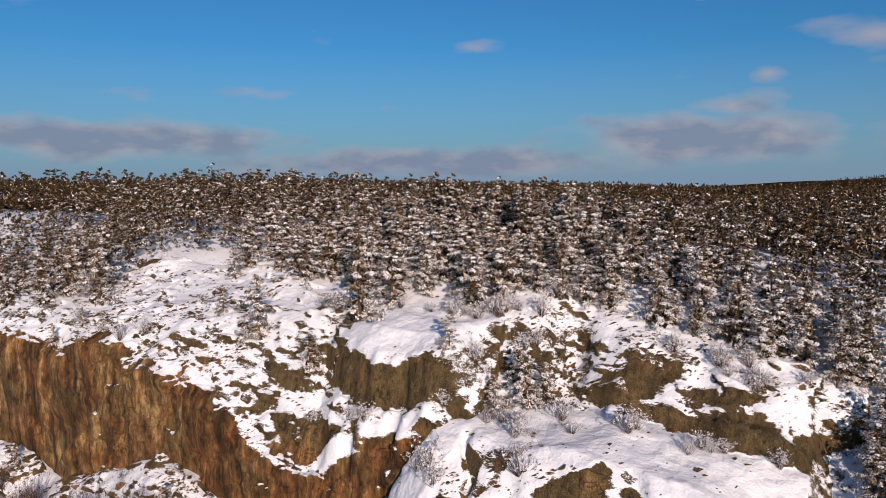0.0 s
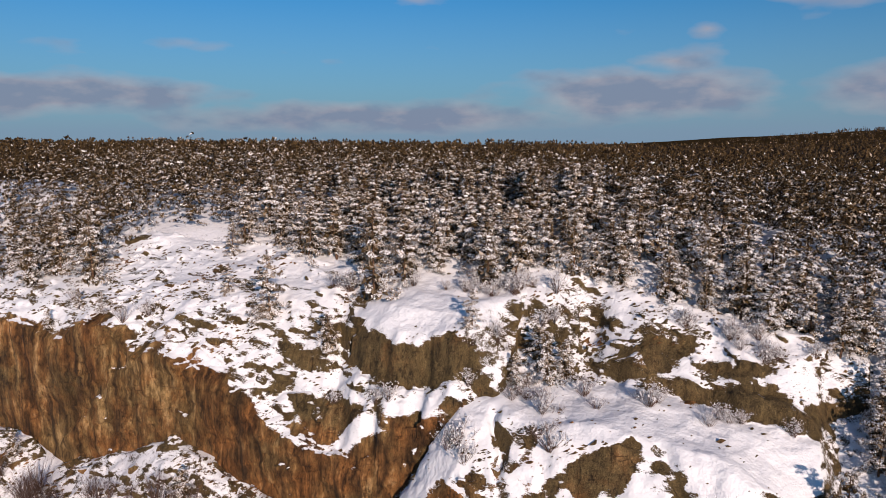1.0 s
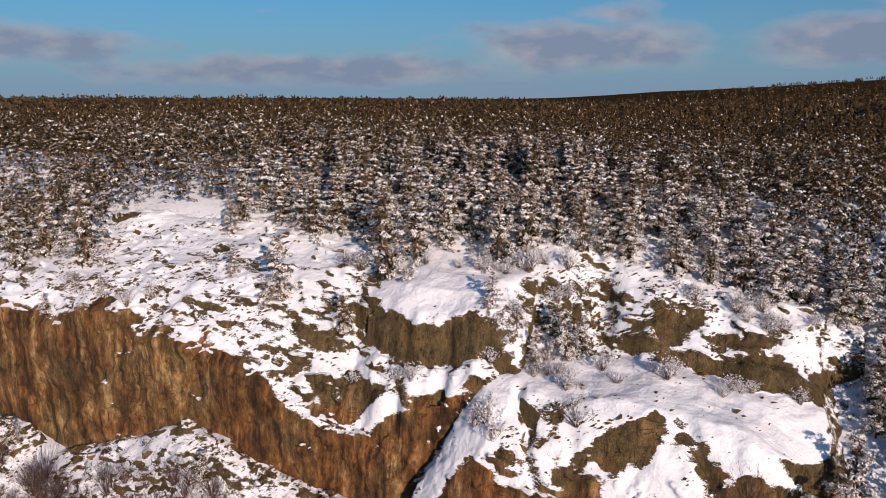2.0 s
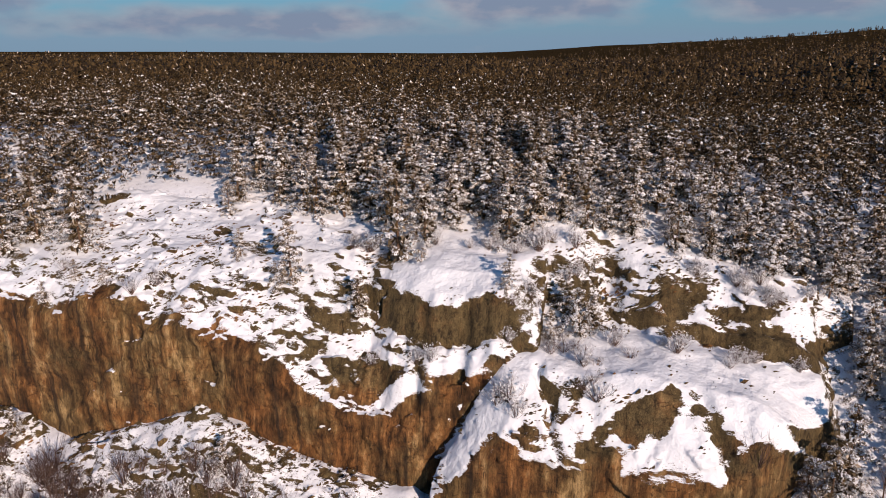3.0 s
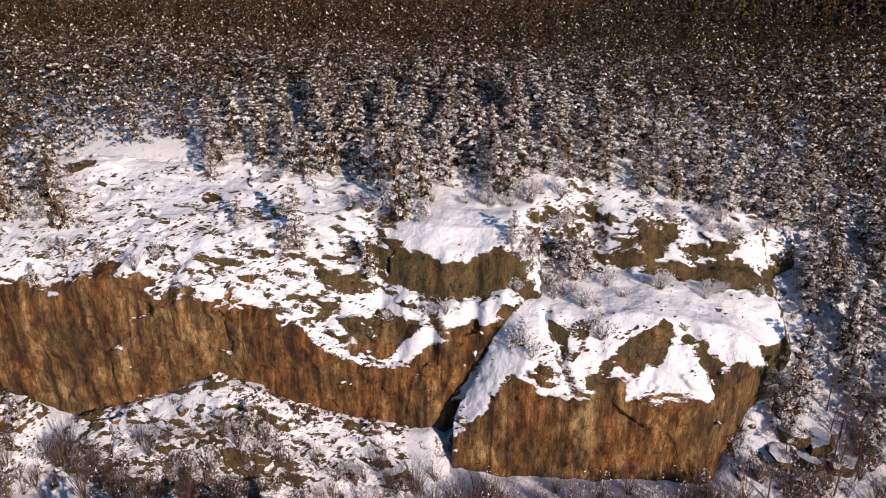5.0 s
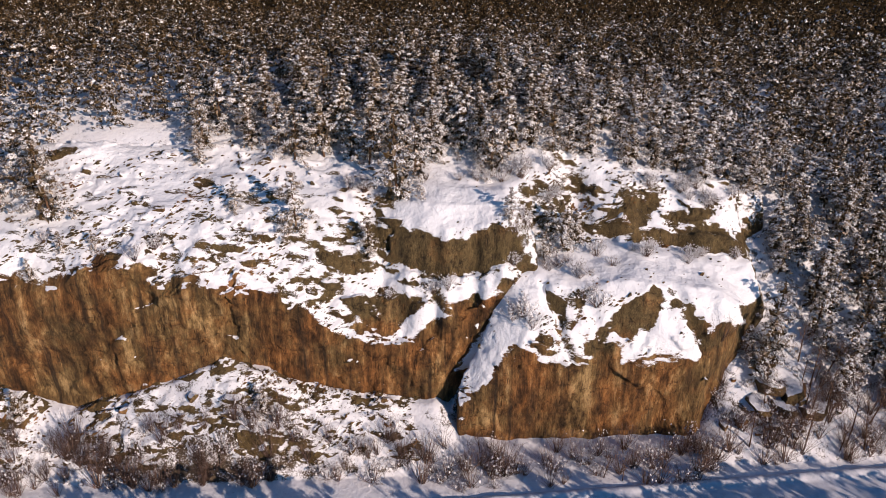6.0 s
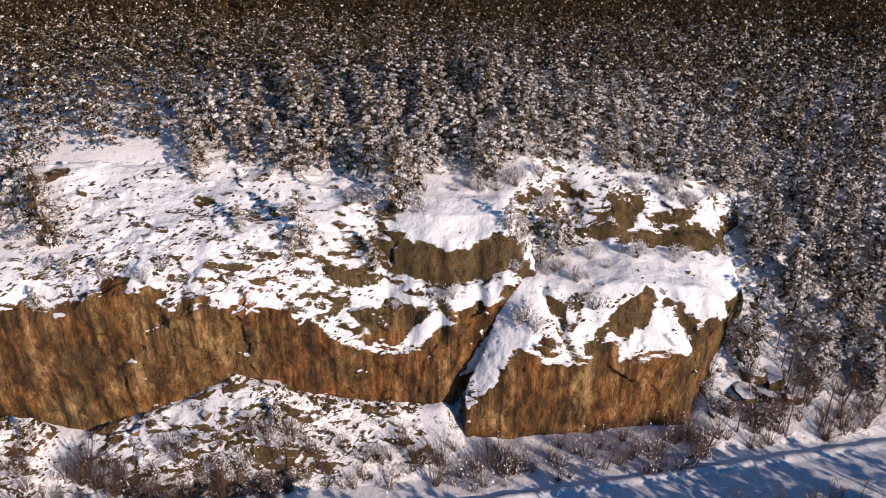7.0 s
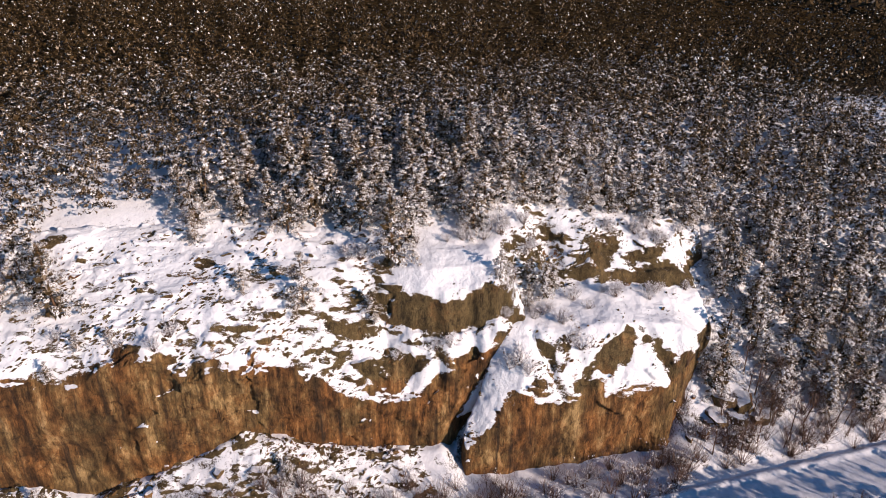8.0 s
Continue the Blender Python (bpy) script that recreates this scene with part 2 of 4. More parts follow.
def vnoise(x, y, z, seed=0):
    """Smooth noise from -1 to 1."""
    x, y, z = (np.asarray(v, np.float32) for v in (x, y, z))
    x, y, z = np.broadcast_arrays(x, y, z)
    i, j, k = np.floor(x).astype(np.int32), np.floor(y).astype(np.int32), np.floor(z).astype(np.int32)
    u, v, w = x - i, y - j, z - k
    u, v, w = (a * a * (3 - 2 * a) for a in (u, v, w))
    total = np.zeros(x.shape, np.float32)
    for a in (0, 1):
        for b in (0, 1):
            for c in (0, 1):
                total += lattice(i + a, j + b, k + c, seed) * (u if a else 1 - u) * (v if b else 1 - v) * (w if c else 1 - w)
    return total * 2 - 1


def fbm(x, y, z, scale, octaves=3, seed=0):
    out, amp, s = 0, 1.0, 1.0 / scale
    for o in range(octaves):
        out = out + amp * vnoise(x * s, y * s, z * s, seed + o * 17)
        amp, s = amp * 0.5, s * 2.07
    return out


def cells(x, y, z, seed=0):
    """For each point the nearest of jittered lattice points: its random number, and how much nearer it is than the next one."""
    i, j, k = (np.floor(v).astype(np.int32) for v in (x, y, z))
    best, second, rnd = np.full(x.shape, 9.0, np.float32), np.full(x.shape, 9.0, np.float32), np.zeros(x.shape, np.float32)
    for a in (-1, 0, 1):
        for b in (-1, 0, 1):
            for c in (-1, 0, 1):
                ia, jb, kc = i + a, j + b, k + c
                d = (ia + lattice(ia, jb, kc, seed) - x) ** 2 + (jb + lattice(ia, jb, kc, seed + 1) - y) ** 2 + (kc + lattice(ia, jb, kc, seed + 2) - z) ** 2
                near = d < best
                second = np.where(near, best, np.minimum(second, d))
                rnd = np.where(near, lattice(ia, jb, kc, seed + 3), rnd)
                best = np.where(near, d, best)
    return rnd, np.sqrt(second) - np.sqrt(best)


def smooth(a, b, x):
    t = np.clip((x - a) / (b - a), 0, 1)
    return t * t * (3 - 2 * t)


# ---- the lie of the land ----
EDGE = ((-150, 33), (-131, 32.5), (-125, 30.4), (-121, 31), (-116.5, 35), (-110, 34), (-106, 30.5), (-103, 29), (-99.5, 31.3), (-95, 29.7), (-86, 26.0), (-80, 22.6), (-75, 20.0), (-69, 18.3), (-58, 19.7), (-54, 24), (-48, 28), (30, 28))
FOOT = ((-160, 11), (-135, 10.8), (-130, 8.6), (-124, 6.2), (-117, 8.9), (-107, 11.4), (-100.6, 14.7), (-95, 15.6), (-89, 13.9), (-82, 9.7), (-74, 8.5), (-65, 6.4), (-59, 6.5), (-55, 3.0), (-47, 0.6), (-36, 0.2), (-10, 1.2), (0, 5), (20, 7), (60, 7))


def along(table, x):
    return np.interp(x, [p[0] for p in table], [p[1] for p in table])


def hill(x, y):
    """The wooded hill behind the cliff, which flattens into a plateau."""
    rise = 41.5 + 0.35 * (y - 104) - 0.22 * np.clip(x + 40, 0, 70)
    flat = 48.0 - 0.035 * np.clip(x + 40, -100, 90) + 2.0 * fbm(x, y, 0.5, 130, 2, 5) - 3.5 * smooth(135, 260, y)
    return flat - 1.6 * np.log1p(np.exp(np.minimum((flat - rise) / 1.6, 60))) - np.maximum(flat - rise - 96, 0)


def left_height(x, y):
    """The upper surface left of the gully: a slope that breaks off at the cliff, and a wall with a snowy dome on its right."""
    plane = hill(x, y)
    edge = along(EDGE, x)
    reach = np.interp(x, (-120, -100, -88, -78, -66), (8, 11, 14, 17, 17))
    drop = np.maximum(plane - 0.35 * (y - 84) - edge, 0)
    slope = plane - drop * (1 - smooth(-0.35, 1, (y - 83.5) / reach)) / (1 - smooth(-0.35, 1, 0.0))
    notch = 2.6 * np.exp(-(((x + 65.5) / 2.2) ** 2)) + 1.5 * np.exp(-(((x + 59.5) / 1.1) ** 2)) + 1.2 * np.exp(-(((x + 73) / 0.9) ** 2))
    rim = 84.6 + 0.35 * np.sin(x * 0.9) + 0.45 * notch
    lip = edge + np.maximum(25.2 - edge, 0) * smooth(rim - 0.4, rim + 0.6 + notch, y)
    yy = y - 0.028 * (x + 56) ** 2 * smooth(-57, -62, x) - (0.45 * np.sin(x * 0.8) + 0.25 * np.sin(x * 1.9 + 1)) * smooth(92, 90.3, y)
    wall = np.interp(yy, (85.5, 88.5, 89.3, 90.3, 91.6, 95, 100, 106), (0, 4.0, 4.3, 10.0, 12.0, 14.8, 16.4, 16.9))
    dome = lip + wall * np.maximum(27.2 - lip + 14.7, 0) / 16.9
    dome = dome + (plane - dome) * smooth(97, 105, y) - 7.5 * smooth(-47, -41, x) * smooth(103, 97, y)
    slope = slope + 1.6 * np.exp(-((x + 124) ** 2 / 45 + (y - 111.5) ** 2 / 12)) + 0.9 * np.exp(-((x + 91) ** 2 / 20 + (y - 107.5) ** 2 / 6)) + 0.7 * np.exp(-((x + 100) ** 2 / 30 + (y - 103) ** 2 / 6))
    return slope + (dome - slope) * smooth(-71, -67.5, x + 0.25 * (y - 90))


def right_height(x, y):
    """Right of the gully: the buttress with its dome, a terrace, an outcrop behind it, the hill."""
    front = np.interp(y, (77, 78.3, 79.3, 80.7, 84.5, 86.2, 99.4), (12.5, 14.6, 17.0, 20.3, 26.9, 28.3, 29.6))
    front = front + 1.5 * smooth(-30, -36, x) * smooth(85, 81, y) - 0.16 * np.clip(x + 22, 0, 40) * smooth(80, 88, y) - 0.45 * np.clip(x + 10, 0, 20) * smooth(98, 88, y)
    cone = 20.8 + 1.0 * (x + 45) + 1.2 * (y - 80.3)
    front = np.minimum(front, np.where(y < 92, cone, 99))
    # a cleft that runs down over the shoulder, its left side lower
    off = x + 41.4 - 0.49 * (88.6 - y) - 0.4 * np.sin(y * 1.3)
    front = front - (1.5 * np.exp(-((off / 0.65) ** 2)) + 0.5 * smooth(0.5, -0.3, off)) * smooth(89, 86.5, y)
    # a shallow trough right of it, and a shelf below the swept slab
    front = front - 0.9 * np.exp(-(((x + 32.5 - 0.25 * (84 - y)) / 1.3) ** 2)) * smooth(86, 83, y) - 0.9 * np.exp(-(((x + 15.2 - 0.8 * (83 - y)) / 0.9) ** 2)) * smooth(87.5, 85.5, y)
    yy = y - 0.9 * np.sin(x * 0.31) - 0.4 * np.sin(x * 0.9) - 0.02 * np.minimum(x + 16, 0) ** 2
    back = np.interp(yy, (99.3, 100.1, 101.0, 112), (0, 3.0, 3.9, 13.5)) - 0.09 * np.clip(x + 22, -12, 40) * smooth(99.5, 102, y)
    plane = hill(x, y)
    both = front + back * smooth(-36, -27, x)
    both = both + np.maximum(plane - both, 0) * smooth(-29, -38, x) * smooth(95, 106, y)
    both = both + (plane - both) * smooth(106, 114, y)
    return np.minimum(both, plane + 0.3) - 1.8 * np.clip(x - 1.5, 0, 20) * smooth(112, 104, y)


def foot_height(x, y):
    """From the road up to the foot of the cliff."""
    f = along(FOOT, x)
    bank = np.clip((y - 71.5) / 10.5, 0, 1)
    z = f * bank ** np.interp(f, (0, 6, 15), (1.0, 0.8, 0.62))
    return z + (0.3 * fbm(x, y, 0, 4.0, 3, 9) + 0.9 * np.maximum(vnoise(x / 3.1, y / 2.2, 0, 19), 0) * smooth(4, 9, f)) * np.clip((y - 71.2) / 3, 0, 1)


def right_slope(x, y):
    return np.minimum(np.clip(y - 71.5, 0, 500) * 0.74, hill(x, y))


def ground_height(x, y):
    f = foot_height(x, y)
    deep = 3 * (1 - smooth(109, 117, y))
    upper = np.minimum(left_height(x, y), np.where(x > -48, right_height(x, y), 99)) - deep
    # rubble and snow that fill the gully
    f = np.where((x > -58) & (x < -47) & (y > 81.5 + 0.8 * (x + 57)), np.maximum(f, 3.5 + 1.5 * (x + 57.5)), f)
    inside = f + (upper - f) * smooth(90, 97, y)
    outer = right_slope(x, y) + 0.8 * fbm(x, y, 0, 7, 3, 21) * np.clip((y - 73) / 5, 0, 1)
    z = inside + (outer - inside) * np.maximum(smooth(-15, -5, x), smooth(-146, -156, x))
    far = np.maximum(np.abs(y), 1)
    # a wooded ridge on the right, rounded hills far off
    z = z + 38 * smooth(260, 620, y) * smooth(0.0, 0.6, x / far) - 60 * smooth(750, 1600, y) * smooth(0.1, -0.25, x / far) + 46 * smooth(1000, 2400, y) * smooth(-0.18, 0.4, x / far)
    return z - 6 * smooth(40, 10, y)


# ---- bare faces and snow drifts with a shape of their own: outlines in x and z, on the rock near the depth y ----
PATCHES = []


def patch(sort, y, *outline):
    PATCHES.append((1.0 if sort == "snow" else -1.0, y, outline))


patch("bare", 83.2, (-29, 23.8), (-25.8, 26), (-21.8, 27.9), (-20.7, 27.2), (-20.6, 24.5), (-21.4, 22.5), (-22.9, 21.2), (-28.1, 20.8))  # slab
patch("bare", 83.7, (-20.1, 24.2), (-18, 26), (-16.8, 24.9), (-18.4, 24.1))  # rib
patch("bare", 81.4, (-16.4, 23.9), (-14.4, 22.9), (-13, 20.7), (-11.4, 17.6), (-13, 16.7), (-14.8, 19.3))  # groin
patch("bare", 79.8, (-49.9, 14.5), (-47.9, 18.1), (-46.3, 19.6), (-43.3, 19.1), (-42, 16.7), (-37.7, 15.6), (-33.2, 16.3), (-32.2, 19.9), (-31, 21), (-30.3, 18.9), (-28.4, 18.9), (-27.4, 10.6), (-49.9, 9.4))  # face
patch("bare", 81.3, (-12, 21.4), (-8.8, 22), (-6.5, 18.1), (-9.8, 16.1), (-11.1, 13.6), (-14.2, 15))  # nose
patch("bare", 84.5, (-40.2, 26.3), (-37.8, 27.4), (-37.8, 23.9), (-39.9, 24.4))  # block
patch("bare", 84.9, (-34.5, 27.6), (-31, 28.5), (-30.2, 28.4), (-32.5, 27.1), (-34.7, 23.2), (-36.8, 22.2), (-35.4, 24.6))  # strip
patch("snow", 81.5, (-52, 11.8), (-54.5, 11.3), (-56, 11.6), (-49.4, 22.1), (-46.7, 22.7), (-42.1, 18.5), (-46.3, 19.7), (-48.1, 18.2), (-50, 14.7))  # tip
patch("snow", 80.6, (-27.8, 16.5), (-27.6, 19.8), (-22.2, 21), (-20.4, 23.3), (-16.9, 23.7), (-15.2, 20.2), (-13.1, 17.8), (-14.6, 16.7), (-17.2, 17.7), (-21.3, 17.9))  # apron
patch("snow", 88.2, (-13.7, 27.9), (-7.3, 25.6), (-1.2, 17.2), (-9.1, 22.1), (-12.5, 24.3))  # shoulder
patch("snow", 79, (-41.8, 18.6), (-37.8, 17.6), (-33.9, 17.1), (-33.5, 16.2), (-37.7, 16.1), (-41.6, 17.1))  # ledge
patch("snow", 86, (-36.9, 28.5), (-24.1, 29), (-21.1, 28.2), (-28.4, 24.7), (-33.5, 19.9), (-33.6, 23.7), (-29.8, 28.4))  # dome
patch("bare", 90.6, (-66.7, 35.6), (-62, 35.5), (-57.6, 34.8), (-53.4, 34.6), (-51, 36.7), (-48.2, 37.6), (-47.5, 33.6), (-51.9, 29.6), (-58.3, 28.5), (-62.1, 29.4), (-66.3, 31.1))  # wall
patch("snow", 92.4, (-66.7, 36.2), (-60.9, 39.3), (-51.5, 39.9), (-47.5, 38.2), (-51, 37), (-53.9, 35.3), (-57.4, 35.3), (-62, 36.2))  # cap
patch("bare", 86.5, (-75.4, 25), (-71.7, 24.4), (-67, 26), (-63.7, 25.6), (-61.3, 25.2), (-62.9, 23.6), (-65.5, 19.4), (-68.2, 19.1), (-71.2, 20.9), (-74.1, 23.3))  # facet
patch("bare", 91.2, (-80.3, 33.6), (-76, 31.5), (-72, 29.4), (-75.7, 29.1), (-79.6, 31.3))  # slip
patch("bare", 84.9, (-56.2, 24.6), (-51.4, 25.9), (-51.5, 22.1), (-55.6, 17.9), (-58.8, 16.9), (-59.7, 19.1), (-57, 22.3))  # cheek
patch("snow", 85.3, (-68.1, 18.6), (-64.8, 22.1), (-61.3, 25.4), (-56.1, 23.6), (-60.6, 21.4), (-63.7, 18.4))  # chute
patch("snow", 84.4, (-80.2, 23.5), (-75.1, 21.7), (-69.3, 19.3), (-68.4, 18.4), (-71, 18.9), (-74.9, 20.1), (-80.1, 22.8))  # shelf
patch("snow", 88.7, (-75.6, 25.4), (-75.3, 27.8), (-70.3, 28.4), (-61.6, 26.8), (-61.1, 25.4), (-67, 26.4), (-71.7, 24.9))  # hump
patch("snow", 87.1, (-57.1, 25.3), (-59.3, 28.2), (-51.8, 28.6), (-47.5, 26.8), (-51.6, 26))  # pocket
patch("bare", 83.3, (-100, 30.7), (-99.8, 32.3), (-99, 31.9), (-97.8, 30.2), (-99, 29))  # beak
patch("bare", 102.8, (-27, 32.2), (-22.7, 35), (-15.8, 36.3), (-15.3, 34.4), (-18.8, 32.2), (-22.9, 31.2))  # brow
patch("bare", 100.7, (-21.9, 31.3), (-12.8, 30.5), (-7.8, 32.1), (-3.7, 30), (6.2, 27.8), (6.3, 25.9), (-1.6, 27.5), (-8.5, 27.5), (-15.6, 28.8))  # eave
patch("bare", 103.7, (-12.7, 31.7), (-8.8, 33.9), (-5.4, 33.8), (-3.6, 32.8), (-8, 32.4))  # tongue


def patches_at(x, y, z):
    """From -1 inside a bare face to 1 inside a drift, 0 elsewhere, with ragged edges."""
    out = np.zeros(len(x), np.float32)
    for sign, depth, outline in PATCHES:
        px, pz = np.array(outline).T
        near = np.nonzero((x > px.min() - 1) & (x < px.max() + 1) & (z > pz.min() - 1) & (z < pz.max() + 1) & (np.abs(y - depth) < 6))[0]
        if not len(near):
            continue
        a, b, c = x[near], y[near], z[near]
        a, c = a + 0.45 * fbm(a, b, c, 1.3, 2, 141), c + 0.4 * fbm(a, b, c, 1.1, 2, 151)
        dist, odd = np.full(len(near), 9.0), np.zeros(len(near), bool)
        for k in range(len(px)):
            x0, z0, x1, z1 = px[k - 1], pz[k - 1], px[k], pz[k]
            ex, ez = x1 - x0, z1 - z0
            t = np.clip(((a - x0) * ex + (c - z0) * ez) / (ex * ex + ez * ez + 1e-9), 0, 1)
            dist = np.minimum(dist, np.hypot(a - x0 - t * ex, c - z0 - t * ez))
            cross = (z0 > c) != (z1 > c)
            odd ^= cross & (a < x0 + (c - z0) * ex / (ez if ez else 1e-9))
        inside = smooth(-0.55, 0.6, np.where(odd, dist, -dist))
        out[near] = np.where(inside > np.abs(out[near]), sign * inside, out[near])
    return out


# ---- solid rock, meshed from a signed distance ----
STEP = 0.35


def plane_distance(X, Y, Z, point, normal):
    n = np.array(normal, float) / np.linalg.norm(normal)
    return ((X - point[0]) * n[0] + (Y - point[1]) * n[1] + (Z - point[2]) * n[2]).astype(np.float32)


def under(xx, yy, Z, height, steep):
    """Distance above a surface of heights; steep: where the rock breaks into ledges."""
    H = height(xx, yy) - 4.5 * smooth(113, 120, yy)
    # tilted, broken ledges: flat treads and short risers of uneven height
    w = steep(xx, yy) * smooth(-0.35, 0.3, fbm(xx, yy, 1.0, 5.0, 2, 91))
    tall = 1.7
    q = (H - 0.14 * xx + 0.22 * yy + 2.0 * fbm(xx, yy, 3.0, 6.0, 3, 77) + 0.6 * vnoise(xx / 1.3, yy / 1.3, 0, 79)) / tall
    k = np.floor(q)
    H = H + w * 0.62 * tall * (k + smooth(0.5, 0.95, q - k) - q)
    gx, gy = np.gradient(H, STEP)
    s = np.sqrt(1 + np.minimum(gx * gx + gy * gy, 4))
    return ((Z - H[:, :, None]) / s[:, :, None]).astype(np.float32)


def ledges_left(x, y):
    return smooth(-124, -112, x) * smooth(97, 90, y + 0.12 * (x + 90)) * smooth(-40, -44, x) * (1 - smooth(-67, -65, x) * smooth(88.3, 89.5, y))


def ledges_right(x, y):
    return 0.12 * smooth(86, 82, y) + 0.3 * smooth(102.2, 103.5, y) * smooth(112, 108, y)


def massif_distance(X, Y, Z):
    """The long cliff: a front face that turns back into the gully, broken by a slanting fracture."""
    xx, yy = np.broadcast_arrays(X[:, :, 0], Y[:, :, 0])
    slant = (X + 108.3) * 0.70 - (Z - 25.6) * 0.71 + 0.14 * vnoise(X / 1.7, 0 * Y, Z / 1.7, 5)
    frac = smooth(-0.5, 0.5, slant)
    front = (83.3 - 0.03 * (Z - 15) - Y + 0.8 * (1 - frac)).astype(np.float32) + (0.9 * vnoise(X / 17.0, 0 * Y, Z / 40.0, 3)).astype(np.float32)
    front = np.maximum(front, plane_distance(X, Y, Z, (-57.2, 83.7, 15), (0.43, -0.9, -0.12)))
    d = np.maximum(np.maximum(under(xx, yy, Z, left_height, ledges_left), front), (X + 41.5 + 1.1 * vnoise(0 * X, Y / 2.2, Z / 2.0, 7) + 0.4 * vnoise(0 * X, Y / 0.8, Z / 0.8, 9)).astype(np.float32))
    # a narrow chimney in the face and the dark cleft left of the dome
    d = np.maximum(d, 0.32 - np.sqrt((X + 93.6 + 0.08 * (Z - 20)) ** 2 * 1.2 + np.maximum(Y - 83.6, 0) ** 2).astype(np.float32))
    d = np.maximum(d, 0.65 - np.sqrt((X + 68.3 - 0.2 * (Y - 90) + 0.5 * vnoise(Y / 1.5, Z / 2.0, 0, 6)) ** 2 + np.maximum(np.abs(Y - 91.5) - 2.2, 0) ** 2 + np.minimum(Z - 31.5, 0) ** 2).astype(np.float32))
    return np.maximum(d, (-148 - X).astype(np.float32))


def buttress_distance(X, Y, Z):
    """The rounded buttress right of the gully, the terrace behind it and the outcrop on that."""
    xx, yy = np.broadcast_arrays(X[:, :, 0], Y[:, :, 0])
    but = (78.3 - Y).astype(np.float32) + (0.7 * vnoise(X / 9.0, 0 * Y, Z / 20.0, 8)).astype(np.float32) + (1.0 * smooth(0.35, -0.35, Z - 11.4 - 0.75 * np.abs(X + 24)) * smooth(19, 16, Z) * smooth(-9, -12, X)).astype(np.float32)
    cleft = plane_distance(X, Y, Z, (-55.45, 81.1, 10), (-0.72, 0.70, 0.05))
    but = np.maximum(but, np.minimum(cleft, np.maximum(91 - Y, -43.5 - X)))
    but = np.maximum(but, plane_distance(X, Y, Z, (-9.5, 82.0, 18.0), (0.65, -0.75, 0.05)))
    but = np.maximum(but, under(xx, yy, Z, right_height, ledges_right))
    return but


def mound_distance(X, Y, Z):
    """The heap of broken rock below the cliff."""
    xx, yy = np.broadcast_arrays(X[:, :, 0], Y[:, :, 0])

    def heap(x, y):
        return foot_height(x, y) + 0.35 - 1.6 * smooth(74.5, 71.5, y) - 2.5 * smooth(-64, -59, x) - 2.5 * smooth(-141, -146, x)

    return under(xx, yy, Z, heap, lambda x, y: 0.9 + 0 * x)


def shape_rock(distance, box, seed):
    xs, ys, zs = (np.arange(a, b, STEP) for a, b in box)
    X, Y, Z = (v.astype(np.float32) for v in (xs[:, None, None], ys[None, :, None], zs[None, None, :]))
    F = distance(X, Y, Z)
    band = np.nonzero(np.abs(F) < 1.9)
    px, py, pz = xs[band[0]].astype(np.float32), ys[band[1]].astype(np.float32), zs[band[2]].astype(np.float32)
    H = right_height(px, py) if distance is buttress_distance else left_height(px, py)
    face = (np.maximum(smooth(86.5, 84.0, py), smooth(82, 80, py)) * smooth(1.0, 3.0, H - pz)).astype(np.float32)
    ledges = (smooth(-126, -112, px) * smooth(99, 90, py) * smooth(-48, -54, px)).astype(np.float32)
    if distance is mound_distance:
        face, ledges = 0 * face, 0 * ledges + 0.75
    capped = smooth(-68, -64, px) * smooth(-42, -45, px) * smooth(90.5, 92, py) + smooth(-52, -46, px) * smooth(80, 82, py) * smooth(100, 96, py)
    open_snow = ((1 - np.maximum(face, ledges)) * (1 - 0.85 * np.clip(capped, 0, 1))).astype(np.float32)
    ledges = (ledges * (1 - np.clip(capped, 0, 1))).astype(np.float32)
    move = (0.35 + 0.2 * (1 - open_snow)) * fbm(px, py, pz, 6.0, 3, 31)
    ribs = 0.26 * vnoise(px / 2.6, py / 6, pz / 16.0, 41) + 0.10 * vnoise(px / 0.8, py / 3, pz / 6.0, 43)
    panel = np.floor(vnoise(px / 4.5 + 0.06 * pz, 0 * py, pz / 30.0, 47) * 2.6) * 0.22
    r1, e1 = cells(px / 3.4 + 0.25 * pz / 3.4, py / 3.0, pz / 2.4 - 0.2 * px / 2.4, 51)
    r2, e2 = cells(px / 1.5, py / 1.3 + 0.3 * px, pz / 0.9 - 0.3 * px / 0.9, 61)
    blocks = 1.1 * (r1 - 0.5) + 0.5 * (r2 - 0.5) + 0.25 * smooth(0.14, 0.0, e1)
    lumps = np.maximum(vnoise(px / 2.0 + 0.4 * pz, py / 1.4, pz / 1.6, 71) - 0.42, 0) * 2.2
    stones = np.where(r2 > 0.86, 0.45, 0.0) * smooth(-0.1, 0.3, vnoise(px / 6, py / 5, 0 * pz, 73))
    move = move + face * (ribs + panel) + (0.55 * ledges + 0.10 * face + 0.2 * open_snow) * blocks + 0.10 * vnoise(px / 0.7, py / 0.7, pz / 0.7, 93) * (1 - 0.5 * open_snow) - (lumps + stones) * open_snow * 0.8
    if distance is not mound_distance:
        shaped = patches_at(px, py, pz)
        move = move - np.where(shaped < 0, 0.22, 0.12) * shaped - 0.5 * np.abs(shaped) * (0.55 * ledges * blocks)
    F[band] += move.astype(np.float32)
    F[0], F[-1], F[:, 0], F[:, -1], F[:, :, 0], F[:, :, -1] = 1, 1, 1, 1, 1, 1
    return xs, ys, zs, F


